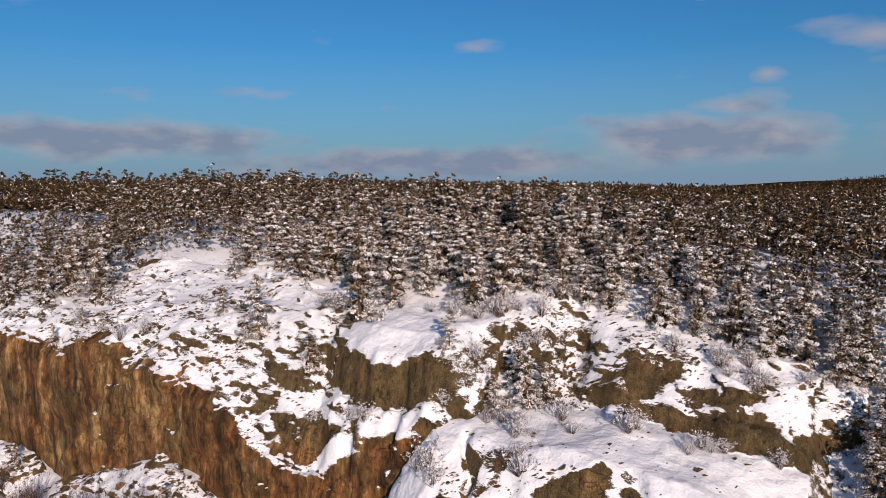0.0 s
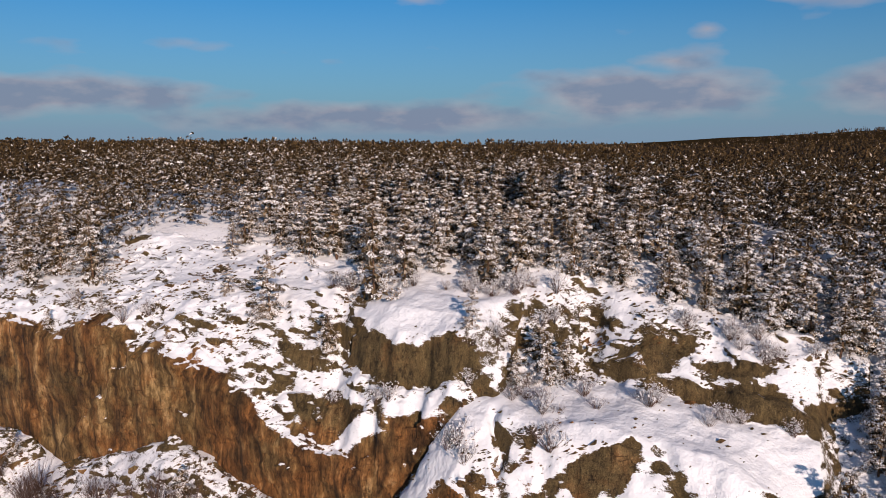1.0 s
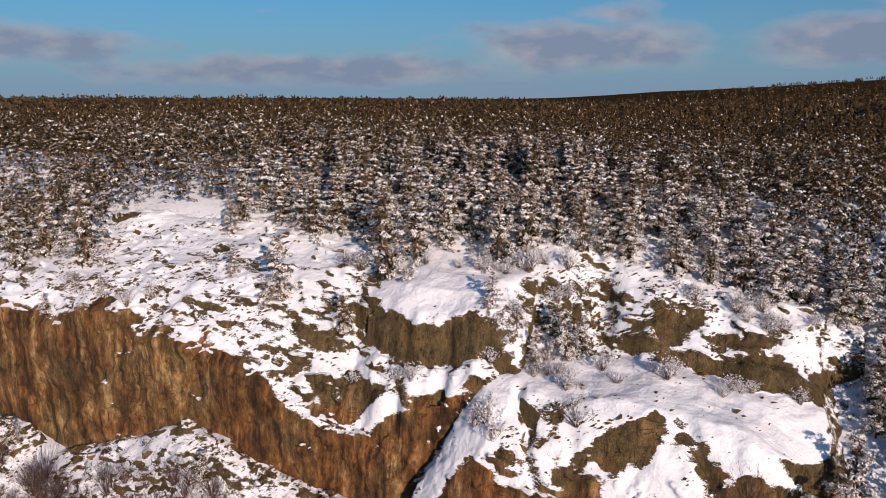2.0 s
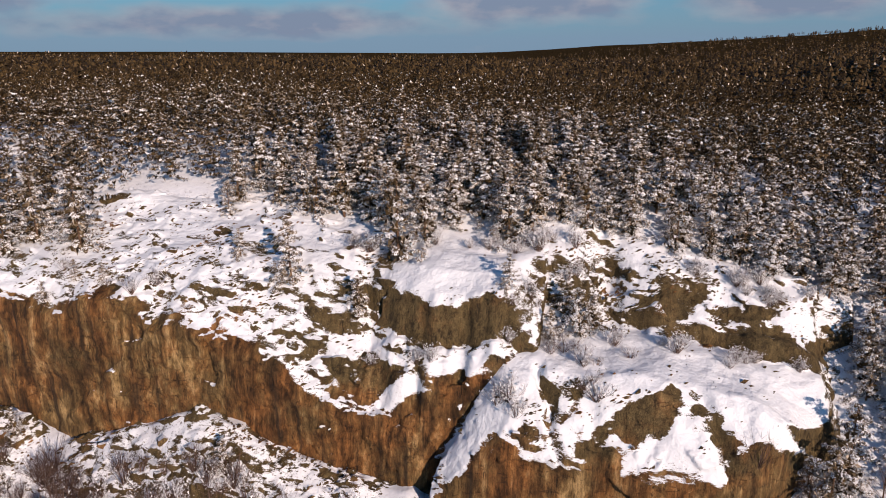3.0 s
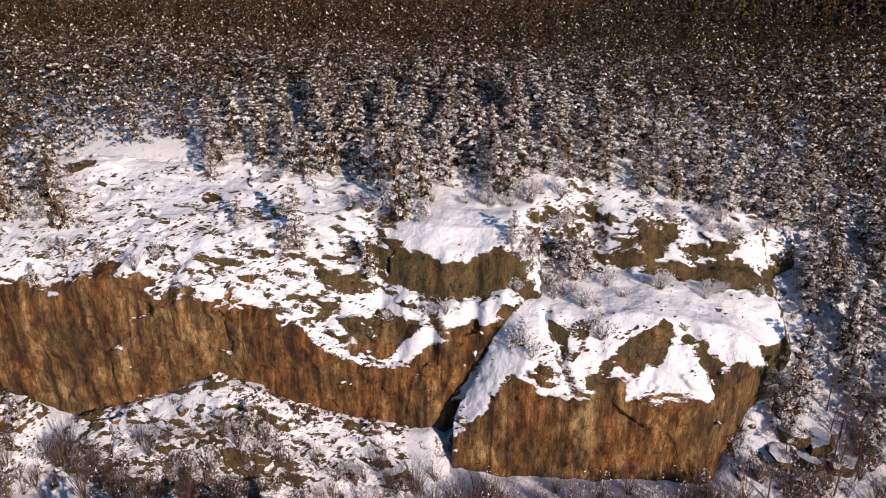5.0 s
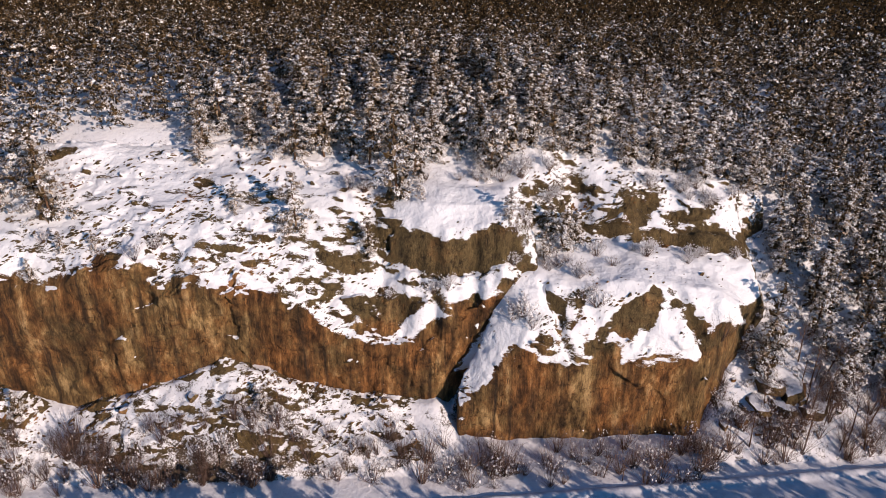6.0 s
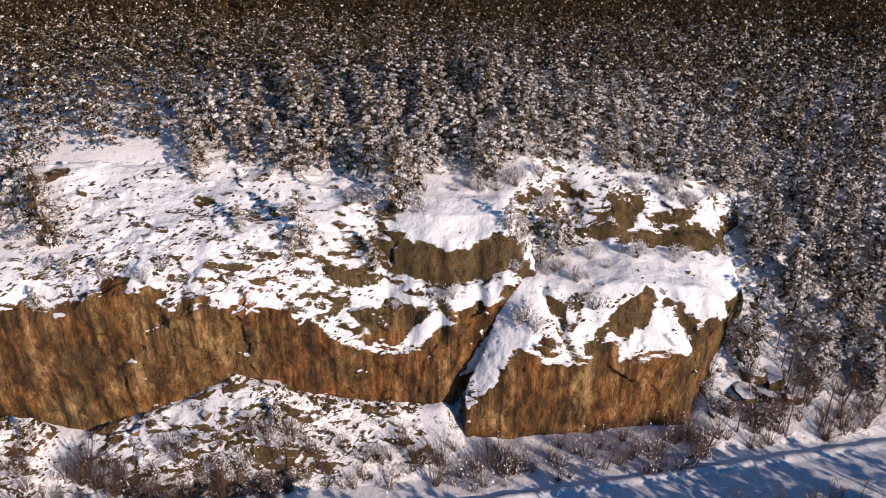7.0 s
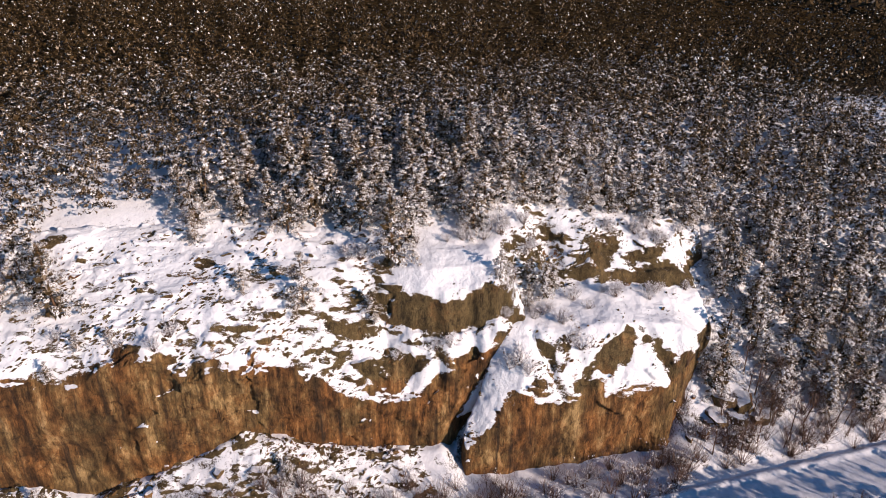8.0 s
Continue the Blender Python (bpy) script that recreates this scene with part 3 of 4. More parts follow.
def largest_piece(co, faces):
    """Leaves out loose crumbs."""
    label = np.arange(len(co))
    while True:
        low = label[faces].min(1)
        fresh = label.copy()
        for k in range(4):
            np.minimum.at(fresh, faces[:, k], low)
        fresh = np.minimum(fresh, fresh[fresh])
        fresh = fresh[fresh]
        if (fresh == label).all():
            break
        label = fresh
    keep = label == np.bincount(label).argmax()
    number = np.cumsum(keep) - 1
    return co[keep], number[faces[keep[faces].all(1)]]


def surface_nets(xs, ys, zs, F):
    s = F < 0
    n = np.array(F.shape)
    cnt = sum(s[a:n[0] - 1 + a, b:n[1] - 1 + b, c:n[2] - 1 + c].astype(np.uint8) for a in (0, 1) for b in (0, 1) for c in (0, 1))
    act = np.nonzero((cnt > 0) & (cnt < 8))
    index = np.full(n - 1, -1, np.int32)
    index[act] = np.arange(len(act[0]))
    total, weight = np.zeros((len(act[0]), 3), np.float32), np.zeros(len(act[0]), np.float32)
    for axis in range(3):
        o1, o2 = [k for k in range(3) if k != axis]
        for a in (0, 1):
            for b in (0, 1):
                p = [act[0], act[1], act[2]]
                p[o1], p[o2] = p[o1] + a, p[o2] + b
                q = list(p)
                q[axis] = q[axis] + 1
                f0, f1 = F[tuple(p)], F[tuple(q)]
                cross = (f0 < 0) != (f1 < 0)
                tt = np.where(cross, f0 / np.where(cross, f0 - f1, 1), 0)
                for k in range(3):
                    off = tt if k == axis else (a if k == o1 else b)
                    total[:, k] += np.where(cross, off, 0)
                weight += cross
    pts = total / weight[:, None]
    co = np.stack([(act[k] + pts[:, k]) * STEP + (xs[0], ys[0], zs[0])[k] for k in range(3)], 1)
    quads = []
    for axis in range(3):
        o1, o2 = (axis + 1) % 3, (axis + 2) % 3
        lo, hi = [slice(None)] * 3, [slice(None)] * 3
        lo[axis], hi[axis] = slice(0, -1), slice(1, None)
        a, b = s[tuple(lo)], s[tuple(hi)]
        e = np.nonzero(a != b)
        ok = (e[o1] > 0) & (e[o2] > 0) & (e[o1] < n[o1] - 1) & (e[o2] < n[o2] - 1)
        e = [v[ok] for v in e]
        flip = b[tuple(e)]
        c = []
        for d1, d2 in ((-1, -1), (0, -1), (0, 0), (-1, 0)):
            q = list(e)
            q[o1], q[o2] = q[o1] + d1, q[o2] + d2
            c.append(index[tuple(q)])
        quad = np.stack(c, 1)
        quad[flip] = quad[flip][:, ::-1]
        quads.append(quad)
    return co, np.concatenate(quads)


def mesh_from(name, co, faces, mats, smooth_shade=True, attributes=None, mat_index=None):
    faces = np.asarray(faces, np.int32)
    me = bpy.data.meshes.new(name)
    k = faces.shape[1]
    me.vertices.add(len(co))
    me.vertices.foreach_set("co", np.asarray(co, np.float32).ravel())
    me.loops.add(faces.size)
    me.loops.foreach_set("vertex_index", faces.ravel())
    me.polygons.add(len(faces))
    me.polygons.foreach_set("loop_start", np.arange(0, faces.size, k, dtype=np.int32))
    me.polygons.foreach_set("loop_total", np.full(len(faces), k, np.int32))
    if mat_index is not None:
        me.polygons.foreach_set("material_index", np.asarray(mat_index, np.int32))
    me.polygons.foreach_set("use_smooth", np.full(len(faces), smooth_shade))
    for m in mats:
        me.materials.append(m)
    me.update(calc_edges=True)
    for key, values in (attributes or {}).items():
        at = me.attributes.new(key, "FLOAT", "POINT")
        at.data.foreach_set("value", np.asarray(values, np.float32))
    return me


def vertex_normals(co, faces):
    fn = np.cross(co[faces[:, 2]] - co[faces[:, 0]], co[faces[:, 3]] - co[faces[:, 1]])
    vn = np.zeros_like(co)
    for k in range(4):
        for c in range(3):
            vn[:, c] += np.bincount(faces[:, k], fn[:, c], len(co))
    return vn / np.maximum(np.linalg.norm(vn, axis=1), 1e-9)[:, None]


TOPS, SKIN = [], []
# larger spots that the wind has swept bare: x, y, z, radius
BARE_SPOTS = [
    (-25.6, 82, 24, 2.7), (-23.6, 83, 25.6, 2.6), (-22.0, 84.6, 27, 1.9), (-27, 81.3, 22.3, 2.2), (-18.2, 85.6, 26.8, 0.9), (-17, 84.4, 25.3, 1.1), (-15.8, 83.1, 23.9, 1.2), (-38.6, 83.8, 25.5, 1.2), (-32.7, 80.3, 19.5, 1.5), (-45.4, 79.7, 18.5, 1.5),
    (-35.5, 84.5, 26.5, 1.5), (-37.5, 82.5, 23, 1.5), (-41, 81, 20.5, 1.3), (-30.5, 79.8, 19, 1.4), (-14.2, 82.3, 22.4, 1.4), (-11.6, 82.3, 19.6, 1.8),
    (-23.5, 101.5, 34.5, 2.4), (-21, 103.5, 36, 1.6), (-12, 103, 33.5, 1.8), (-8, 104, 33.5, 1.4), (-4, 101.5, 30, 1.8), (-113, 85.3, 34, 2.3), (-108, 85, 33, 1.8),
    (-111, 111.4, 44, 1.1), (-90.5, 107.8, 43, 1.4), (-96, 104, 41, 1.2), (-101, 102.5, 41.5, 1.3), (-128.5, 110.3, 44.6, 1.6), (-126.5, 110.6, 45, 1.2),
]


def build_rock(name, distance, box, label):
    xs, ys, zs, F = shape_rock(distance, box, 0)
    co, faces = surface_nets(xs, ys, zs, F)
    co, faces = largest_piece(co, faces)
    n = vertex_normals(co, faces)
    # what lies deep in the ground is left out
    seen = (co[:, 2] > ground_height(co[:, 0], co[:, 1]) - 1.5) & (co[:, 1] < 121.2)
    number, faces = np.cumsum(seen) - 1, faces[seen[faces].all(1)]
    co, n, faces = co[seen], n[seen], number[faces]
    solid = F < 0
    TOPS.append((xs, ys, np.where(solid.any(2), zs[len(zs) - 1 - np.argmax(solid[:, :, ::-1], axis=2)], -99.0)))
    x, y, z = co.T
    SKIN.append((co, n))
    # snow clings to the rounded slopes, and is blown off in slanting patches
    slope_snow = smooth(79.5, 81.5, y) * smooth(90, 84, y) * smooth(-56, -50, x) * smooth(0.34, 0.46, n[:, 2])
    wall = np.maximum(smooth(85.6, 84.2, y) * smooth(-50, -56, x) * smooth(81, 82, y), smooth(79.3, 78.6, y) * smooth(-54, -52, x)) * (n[:, 2] < 0.8)
    capped = np.clip(smooth(-67, -63, x) * smooth(-42, -46, x) * smooth(90.3, 91.5, y) + smooth(-52, -46, x) * smooth(79.8, 81.5, y) * smooth(100, 97, y), 0, 1)
    bare = np.zeros(len(x))
    for bx, by, bz, r in BARE_SPOTS:
        ragged = 1 + 0.45 * fbm(x, y, z, 1.6, 2, 87)
        bare = np.maximum(bare, smooth(1.15, 0.75, np.sqrt((x - bx) ** 2 * 0.6 + (y - by) ** 2 + (z - bz) ** 2) / r / ragged))
    blown = smooth(0.2, 0.5, fbm(x * 0.5 + z * 0.45, y * 1.1, z, 1.5, 3, 83) + 0.35 * fbm(x, y, z, 9.0, 1, 85) - 0.1 * smooth(95, 106, y))
    drift = smooth(-57, -54, x) * smooth(-41, -45, x) * smooth(78.8, 80, y) * smooth(85.5, 83.5, y) * smooth(6, 9, z)
    drift = np.maximum(drift, 0.65 * smooth(-46, -42, x) * smooth(-12, -15, x) * smooth(78.6, 79.2, y) * smooth(82.5, 81, y) * smooth(14.5, 16, z))
    thick = 0.27 + 0.25 * capped + 0.15 * smooth(104, 112, y)
    chute = np.exp(-(((x + 65.5) / 2.2) ** 2)) * smooth(84.2, 84.8, y) * smooth(89, 88, y)
    snow = 0.5 + np.clip((0.22 * chute + 0.28 * drift + n[:, 2] - 0.47 + 0.24 * slope_snow - 0.5 * wall) * 1.35, -0.32 - 0.5 * wall, thick) - (0.40 - 0.08 * smooth(-72, -80, x)) * blown * smooth(116, 106, y) * (1 - 0.8 * capped) * (1 - 0.7 * drift) - 0.55 * bare
    shaped = patches_at(x, y, z) if distance is not mound_distance else 0 * x
    snow = snow + np.where(shaped < 0, 0.52, 0) * shaped + np.maximum(shaped, 0) * np.maximum(0.72 - snow, 0) - (0.10 if distance is mound_distance else 0)
    lichen = smooth(84.0, 88, y) * 0.6 + 0.2 * smooth(15, 25, z) - 0.05 + (0.9 if distance is mound_distance else 0) + (0.55 * smooth(15, 19, z) if distance is buttress_distance else 0)
    me = mesh_from(name, co, faces, [ROCK], True, {"snow": snow, "lichen": lichen})
    return tagged(new(name, me), label, "cliff", kind="structure")


build_rock("cliff", massif_distance, ((-150, -40.5), (79, 122), (-1, 50)), "brown streaked granite cliff with snow on its ledges")
build_rock("rock_buttress", buttress_distance, ((-56, 9), (74.5, 122), (-3, 45)), "rounded granite buttress with a snowy dome and bare brown faces")

build_rock("rock_mound", mound_distance, ((-146, -59), (70.5, 84.5), (-2, 19)), "heap of snow-covered broken rock below the cliff")


def land(x, y):
    """The height on which things stand."""
    z = float(ground_height(np.float64(x), np.float64(y)))
    for xs, ys, top in TOPS:
        i, j = round((x - xs[0]) / STEP), round((y - ys[0]) / STEP)
        if 0 <= i < len(xs) and 0 <= j < len(ys):
            z = max(z, float(top[i, j]))
    return z


def spread(a, b, step, far, grow=1.25):
    mid = list(np.arange(a, b, step))
    s, lo, hi = step, [], []
    v = a
    while v > -far:
        s *= grow
        v -= s
        lo.append(v)
    s, v = step, mid[-1]
    while v < far:
        s *= grow
        v += s
        hi.append(v)
    return np.array(lo[::-1] + mid + hi)


def build_ground():
    gx = spread(-165, 70, 0.8, 4200)
    gy = np.concatenate([spread(56, 92, 0.5, 4200, 1.16)])
    A, B = np.meshgrid(gx, gy, indexing="ij")
    Hh = ground_height(A, B)
    co = np.stack([A, B, Hh], -1).reshape(-1, 3)
    k = np.arange(len(gx) * len(gy)).reshape(len(gx), len(gy))
    faces = np.stack([k[:-1, :-1], k[1:, :-1], k[1:, 1:], k[:-1, 1:]], -1).reshape(-1, 4)
    n = vertex_normals(co, faces)
    # under the far wood the snow thins and the ground is painted canopy-dark
    wood = smooth(100, 118, co[:, 1])
    snow = 0.66 + (n[:, 2] - 0.9) * 0.5 - 0.75 * wood * smooth(150, 200, co[:, 1])
    return tagged(new("ground", mesh_from("ground", co, faces, [GROUND], True, {"snow": snow, "canopy_tone": wood * smooth(140, 190, co[:, 1])})), "snow-covered ground with earth showing through", "ground", kind="structure")


ground = build_ground()


# ---- trees ----
def tube(verts, faces, points, radii, sides):
    base = len(verts)
    for p, r in zip(points, radii):
        for k in range(sides):
            a = 2 * math.pi * k / sides
            verts.append((p[0] + r * math.cos(a), p[1] + r * math.sin(a), p[2]))
    for i in range(len(points) - 1):
        for k in range(sides):
            q = (k + 1) % sides
            faces.append((base + i * sides + k, base + i * sides + q, base + (i + 1) * sides + q, base + (i + 1) * sides + k))


def tuft(rng, c, size, flat, wide, ang=None):
    """Three corners of one ragged tuft, along a bough where ang is given."""
    a = rng.random() * 6.28 if ang is None else ang + rng.normal(0, 0.55)
    e1 = np.array((math.cos(a), math.sin(a), rng.normal(0, flat)))
    e2 = np.array((-math.sin(a), math.cos(a), rng.normal(0, flat * 1.4))) * wide
    j = 0.6 + 0.7 * rng.random(3)
    return [c - (e1 + 0.7 * e2) * size * j[0], c + (e1 - 0.5 * e2) * size * j[1], c + (1.4 * e2 - 0.2 * e1) * size * j[2]]


def pine_mesh(seed, height, spread_r, limbs, per, snowiness, crown_from, size=0.14, frost=0.85, open_crown=0.0, heart=5.0):
    """Trunk and limbs; boughs as rounded clumps of sprays: needles (0), frosted needles (2), snow lying on the clumps (1)."""
    rng = np.random.default_rng(seed)
    wv, wf = [], []
    bend = rng.normal(0, 0.035 * height, 2)
    zs = np.linspace(-0.8, height * 0.97, 7)
    lean = lambda z: (bend[0] * math.sin(z / height * 2.6), bend[1] * math.sin(z / height * 2.1))
    tube(wv, wf, [(*lean(z), z) for z in zs], [0.2 * height / 11 * (1 - 0.88 * max(z, 0) / height) + 0.015 for z in zs], 5)
    clumps = []
    profile = lambda rel: spread_r * (1.02 - rel ** 1.7) ** 0.72 * min(1, 0.72 + rel * 1.6)
    for k in range(limbs):
        rel = ((k + rng.random()) / limbs) ** 0.9
        z = (crown_from + (1 - crown_from) * rel) * height
        length = profile(rel) * (rng.uniform(0.5, 1.2) if rng.random() > 0.25 else rng.uniform(0.25, 0.6)) + 0.2
        ang = k * 2.4 + rng.normal(0, 0.6)
        up = 0.5 * rel - 0.2 + rng.normal(0, 0.14)
        ox, oy = lean(z)
        reach = lambda s: (ox + math.cos(ang) * length * s, oy + math.sin(ang) * length * s, z + up * length * s - 0.16 * s * s * length)
        tube(wv, wf, [(ox, oy, z - 0.1), reach(1)], [0.06, 0.016], 3)
        n = max(1, round(length / (1.0 + open_crown)))
        for q in range(n):
            s = 0.25 + 0.75 * (q + 0.8) / n
            side = rng.normal(0, 0.26 * length * s)
            p = reach(s)
            clumps.append((p[0] - math.sin(ang) * side, p[1] + math.cos(ang) * side, p[2], rng.uniform(0.55, 0.98) * (1 - 0.42 * rel), ang, rel))
    clumps.append((*lean(height * 0.98), height * 0.98, 0.35, 0.0, 1.0))
    c = np.array(clumps)
    many = len(c) * per
    own = np.repeat(np.arange(len(c)), per)
    out = np.stack([np.cos(c[own, 4]), np.sin(c[own, 4]), 0 * own], 1)
    d = rng.normal(0, 1, (many, 3)) + 0.45 * out + (0, 0, 0.3)
    d /= np.linalg.norm(d, axis=1)[:, None]
    shell = rng.uniform(0.55, 1.08, many)
    r = c[own, 3]
    p = c[own, :3] + d * np.stack([r, r, 0.55 * r], 1) * shell[:, None]
    # sprays lean outwards and up, ruffled
    n = 0.55 * d + 0.65 * out + (0, 0, 0.45) + rng.normal(0, 0.36, (many, 3))
    n /= np.linalg.norm(n, axis=1)[:, None]
    e1 = np.cross(n, rng.normal(0, 1, (many, 3)))
    e1 /= np.linalg.norm(e1, axis=1)[:, None]
    e2 = np.cross(n, e1)
    load = rng.normal(0, 0.3 if size > 0.2 else 0.16, len(c))[own]
    coarse = size > 0.2
    lumpy = fbm(p[:, 0] + seed * 7.3, p[:, 1], p[:, 2], 2.2 if coarse else 0.9, 3, 131)
    settle = 0.3 * d[:, 2] + 0.6 * (n[:, 2] - 0.5) + 0.25 * (d * out).sum(1) + 0.75 * lumpy + rng.normal(0, 0.25 if coarse else 0.42, many) + load + 1.7 * snowiness - 1.32 - 0.35 * np.maximum(c[own, 5] - 0.6, 0) - 1.1 * (shell < 0.72)
    white = settle > 0
    half = rng.random(many) < frost * (1.9 * (settle > -0.5) + 0.6)
    mi = np.where(white, 1, np.where(half, 2, 0))
    big = size * rng.uniform(0.65, 1.35, many) * np.where(white, 0.8 if coarse else 1.05, 1.0)
    wide = np.where(white, 0.55, 0.42)
    v = np.empty((many, 3, 3))
    j = rng.uniform(0.7, 1.3, (many, 3)) * big[:, None]
    v[:, 0] = p - (e1 + e2 * 0.7 * wide[:, None]) * j[:, :1]
    v[:, 1] = p + (e1 - e2 * 0.5 * wide[:, None]) * j[:, 1:2]
    v[:, 2] = p + (e2 * 1.4 * wide[:, None] - e1 * 0.2) * j[:, 2:]
    # large needle-coloured triangles added inside the crown to block light and view
    core = []
    for k in range(round(heart * limbs)):
        rel = rng.random() ** 1.1
        z = (crown_from + (0.94 - crown_from) * rel) * height
        a, r = rng.random() * 6.28, profile(rel) * rng.uniform(0.12, 0.5)
        c0 = np.array((lean(z)[0] + r * math.cos(a), lean(z)[1] + r * math.sin(a), z))
        core.append(c0 + rng.normal(0, 0.5, (3, 3)) * (1 - 0.5 * rel))
    v = np.concatenate([v] + ([np.array(core)] if core else []))
    mi = np.concatenate([mi, 2 * (rng.random(len(core)) < 0.6 * frost)])
    return np.array(wv), np.array(wf), v.reshape(-1, 3), np.arange(len(v) * 3).reshape(-1, 3), mi


def pine_tree(label, *shape, **look_of):
    wv, wf, v, f, mi = pine_mesh(*shape, **look_of)
    root = new("pine_tree", None)
    trunk = new("trunk", mesh_from("trunk", wv, wf, [BARK]))
    crown = new("crown", mesh_from("crown", v, f, [NEEDLE, TREE_SNOW, FROSTED], False, None, mi))
    trunk.parent = crown.parent = root
    return tagged(root, label, "tree", "pines on the hill")


# seed, height, reach of the boughs, number of boughs, sprays in a clump, snow, where the crown begins
KINDS = [
    pine_tree("tall pine tree with snow-laden branches at the forest edge", 1, 13.5, 4.2, 42, 60, 0.73, 0.03),
    pine_tree("broad pine tree with heavy snow on its crown", 2, 12.0, 4.7, 40, 60, 0.80, 0.03),
    pine_tree("slim pine tree dusted with snow", 3, 14.0, 3.7, 44, 60, 0.68, 0.05),
    pine_tree("young pine tree with snow down to its lower branches", 4, 9.5, 2.8, 36, 62, 0.74, 0.02),
    pine_tree("flat-topped old pine tree with patches of snow", 5, 13.0, 4.8, 38, 60, 0.70, 0.10),
    pine_tree("crooked pine tree with snow on every branch", 6, 11.0, 4.2, 38, 60, 0.80, 0.03),
    pine_tree("thin frosted pine tree standing alone on the snowy slope", 12, 11.5, 3.6, 48, 95, 0.52, 0.02, size=0.14, frost=1.1, open_crown=0.0, heart=0.6),
]
DARK = [
    pine_tree("dark pine tree in the wood with little snow", 8, 14.0, 4.2, 38, 54, 0.56, 0.10, size=0.16, frost=0.7),
    pine_tree("broad dark pine tree with a dusting of snow", 9, 13.0, 4.7, 34, 54, 0.60, 0.12, size=0.16, frost=0.7),
    pine_tree("tall brownish pine tree with thin snow on its boughs", 10, 15.0, 4.2, 36, 54, 0.48, 0.15, size=0.16, frost=0.6),
]
used = set()


def stand(kind, x, y, s, turn, sink=0.0):
    m = Matrix.Translation((x, y, land(x, y) - sink)) @ Matrix.Rotation(turn, 4, "Z")
    if kind in used:
        ob = copy_thing(kind, m)
    else:
        used.add(kind)
        ob = kind
        ob.matrix_basis = m
    ob.scale = (s, s, s)
    return ob


# trees that stand alone on the rock and at its foot: kind, x, y, size
ALONE = [
    (0, -124.9, 94.8, 1.05), (2, -128.0, 97.5, 1.0), (6, -94.1, 96.8, 0.45), (6, -83.4, 94.2, 0.95), (0, -65.9, 98.9, 1.15), (4, -62.5, 104.0, 0.9), (3, -58.3, 108.4, 0.75), (6, -102.5, 109.0, 0.6),
    (3, -70.9, 92.2, 0.7), (6, -46.2, 92.8, 0.5), (5, -35.2, 96.4, 0.75), (3, -33.0, 98.2, 0.7), (3, -37.5, 98.5, 0.7), (6, -39.5, 94.0, 0.5), (1, 0.5, 84.0, 1.05), (0, 4.0, 88.5, 1.05), (6, -1.5, 87.5, 0.6),
    (3, -88.7, 77.2, 0.62), (3, -131.0, 79.5, 0.6), (3, -125.5, 85.2, 0.4), (1, -131, 101, 1.0), (0, -136, 97, 1.0), (5, -139, 93, 1.0), (4, -48, 106, 0.9), (6, -116, 88.6, 0.3), (6, -121, 88.0, 0.35),
]
for k, x, y, s in ALONE:
    stand(KINDS[k], x, y, s, x * 1.7, 0.2)


def forest_edge(x):
    return np.interp(x, (-300, -150, -132, -130, -118, -100, -90, -80, -68, -60, -47, -36, -22, -8, 3, 8, 11, 13.5, 40), (70, 84, 98, 114, 115.5, 112, 110, 107, 108, 108, 107, 112, 112, 111, 109, 101, 91, 80, 73))


def wooded(x, y):
    return y >= forest_edge(x) and -1.9 * y - 60 < x < 1.15 * y + 30


NEAR = 225


def plant_forest():
    """The nearest trees are things; the rest of the wood behind them is one mass."""
    rng = np.random.default_rng(11)
    spots = []
    for gy in np.arange(74, 190, 4.3):
        for gx in np.arange(-330, 150, 4.4):
            x, y = gx + rng.uniform(-2, 2), gy + rng.uniform(-2, 2)
            far = math.hypot(x + 50, y)
            if wooded(x, y) and far < 200:
                spots.append((math.hypot(x + 45, y + 5) if x > -128 else far + 12, x, y))
    spots.sort()
    for _, x, y in spots[:NEAR]:
        deep = y - forest_edge(x)
        kind = KINDS[(0, 1, 2, 3, 4, 5, 0, 4)[rng.integers(0, 8)]] if rng.random() < 1.0 - deep / 22 else DARK[rng.integers(0, 3)]
        ob = stand(kind, x, y, rng.uniform(0.66, 1.02), rng.uniform(0, 6.28))
        ob.scale.z *= rng.uniform(0.82, 1.0)
    models = [pine_mesh(40 + k, 13.0 + k % 3, 4.0 + 0.25 * k, 15, 12, 0.58 - 0.06 * k, 0.22, size=0.36, frost=0.3, heart=3.5) for k in range(5)]
    mass(rng, "forest", "snow-dusted pine forest covering the hill", [(x, y) for _, x, y in spots[NEAR:] if x < 25], models, 0.9)
    models = [pine_mesh(50 + k, 13.0 + k % 3, 3.7 + 0.25 * k, 15, 13, 0.58, 0.15, size=0.34, frost=0.45, heart=6.0) for k in range(4)]
    mass(rng, "slope_forest", "snowy pine forest on the slope above the road", [(x, y) for _, x, y in spots[NEAR:] if x >= 25], models, 1.0)


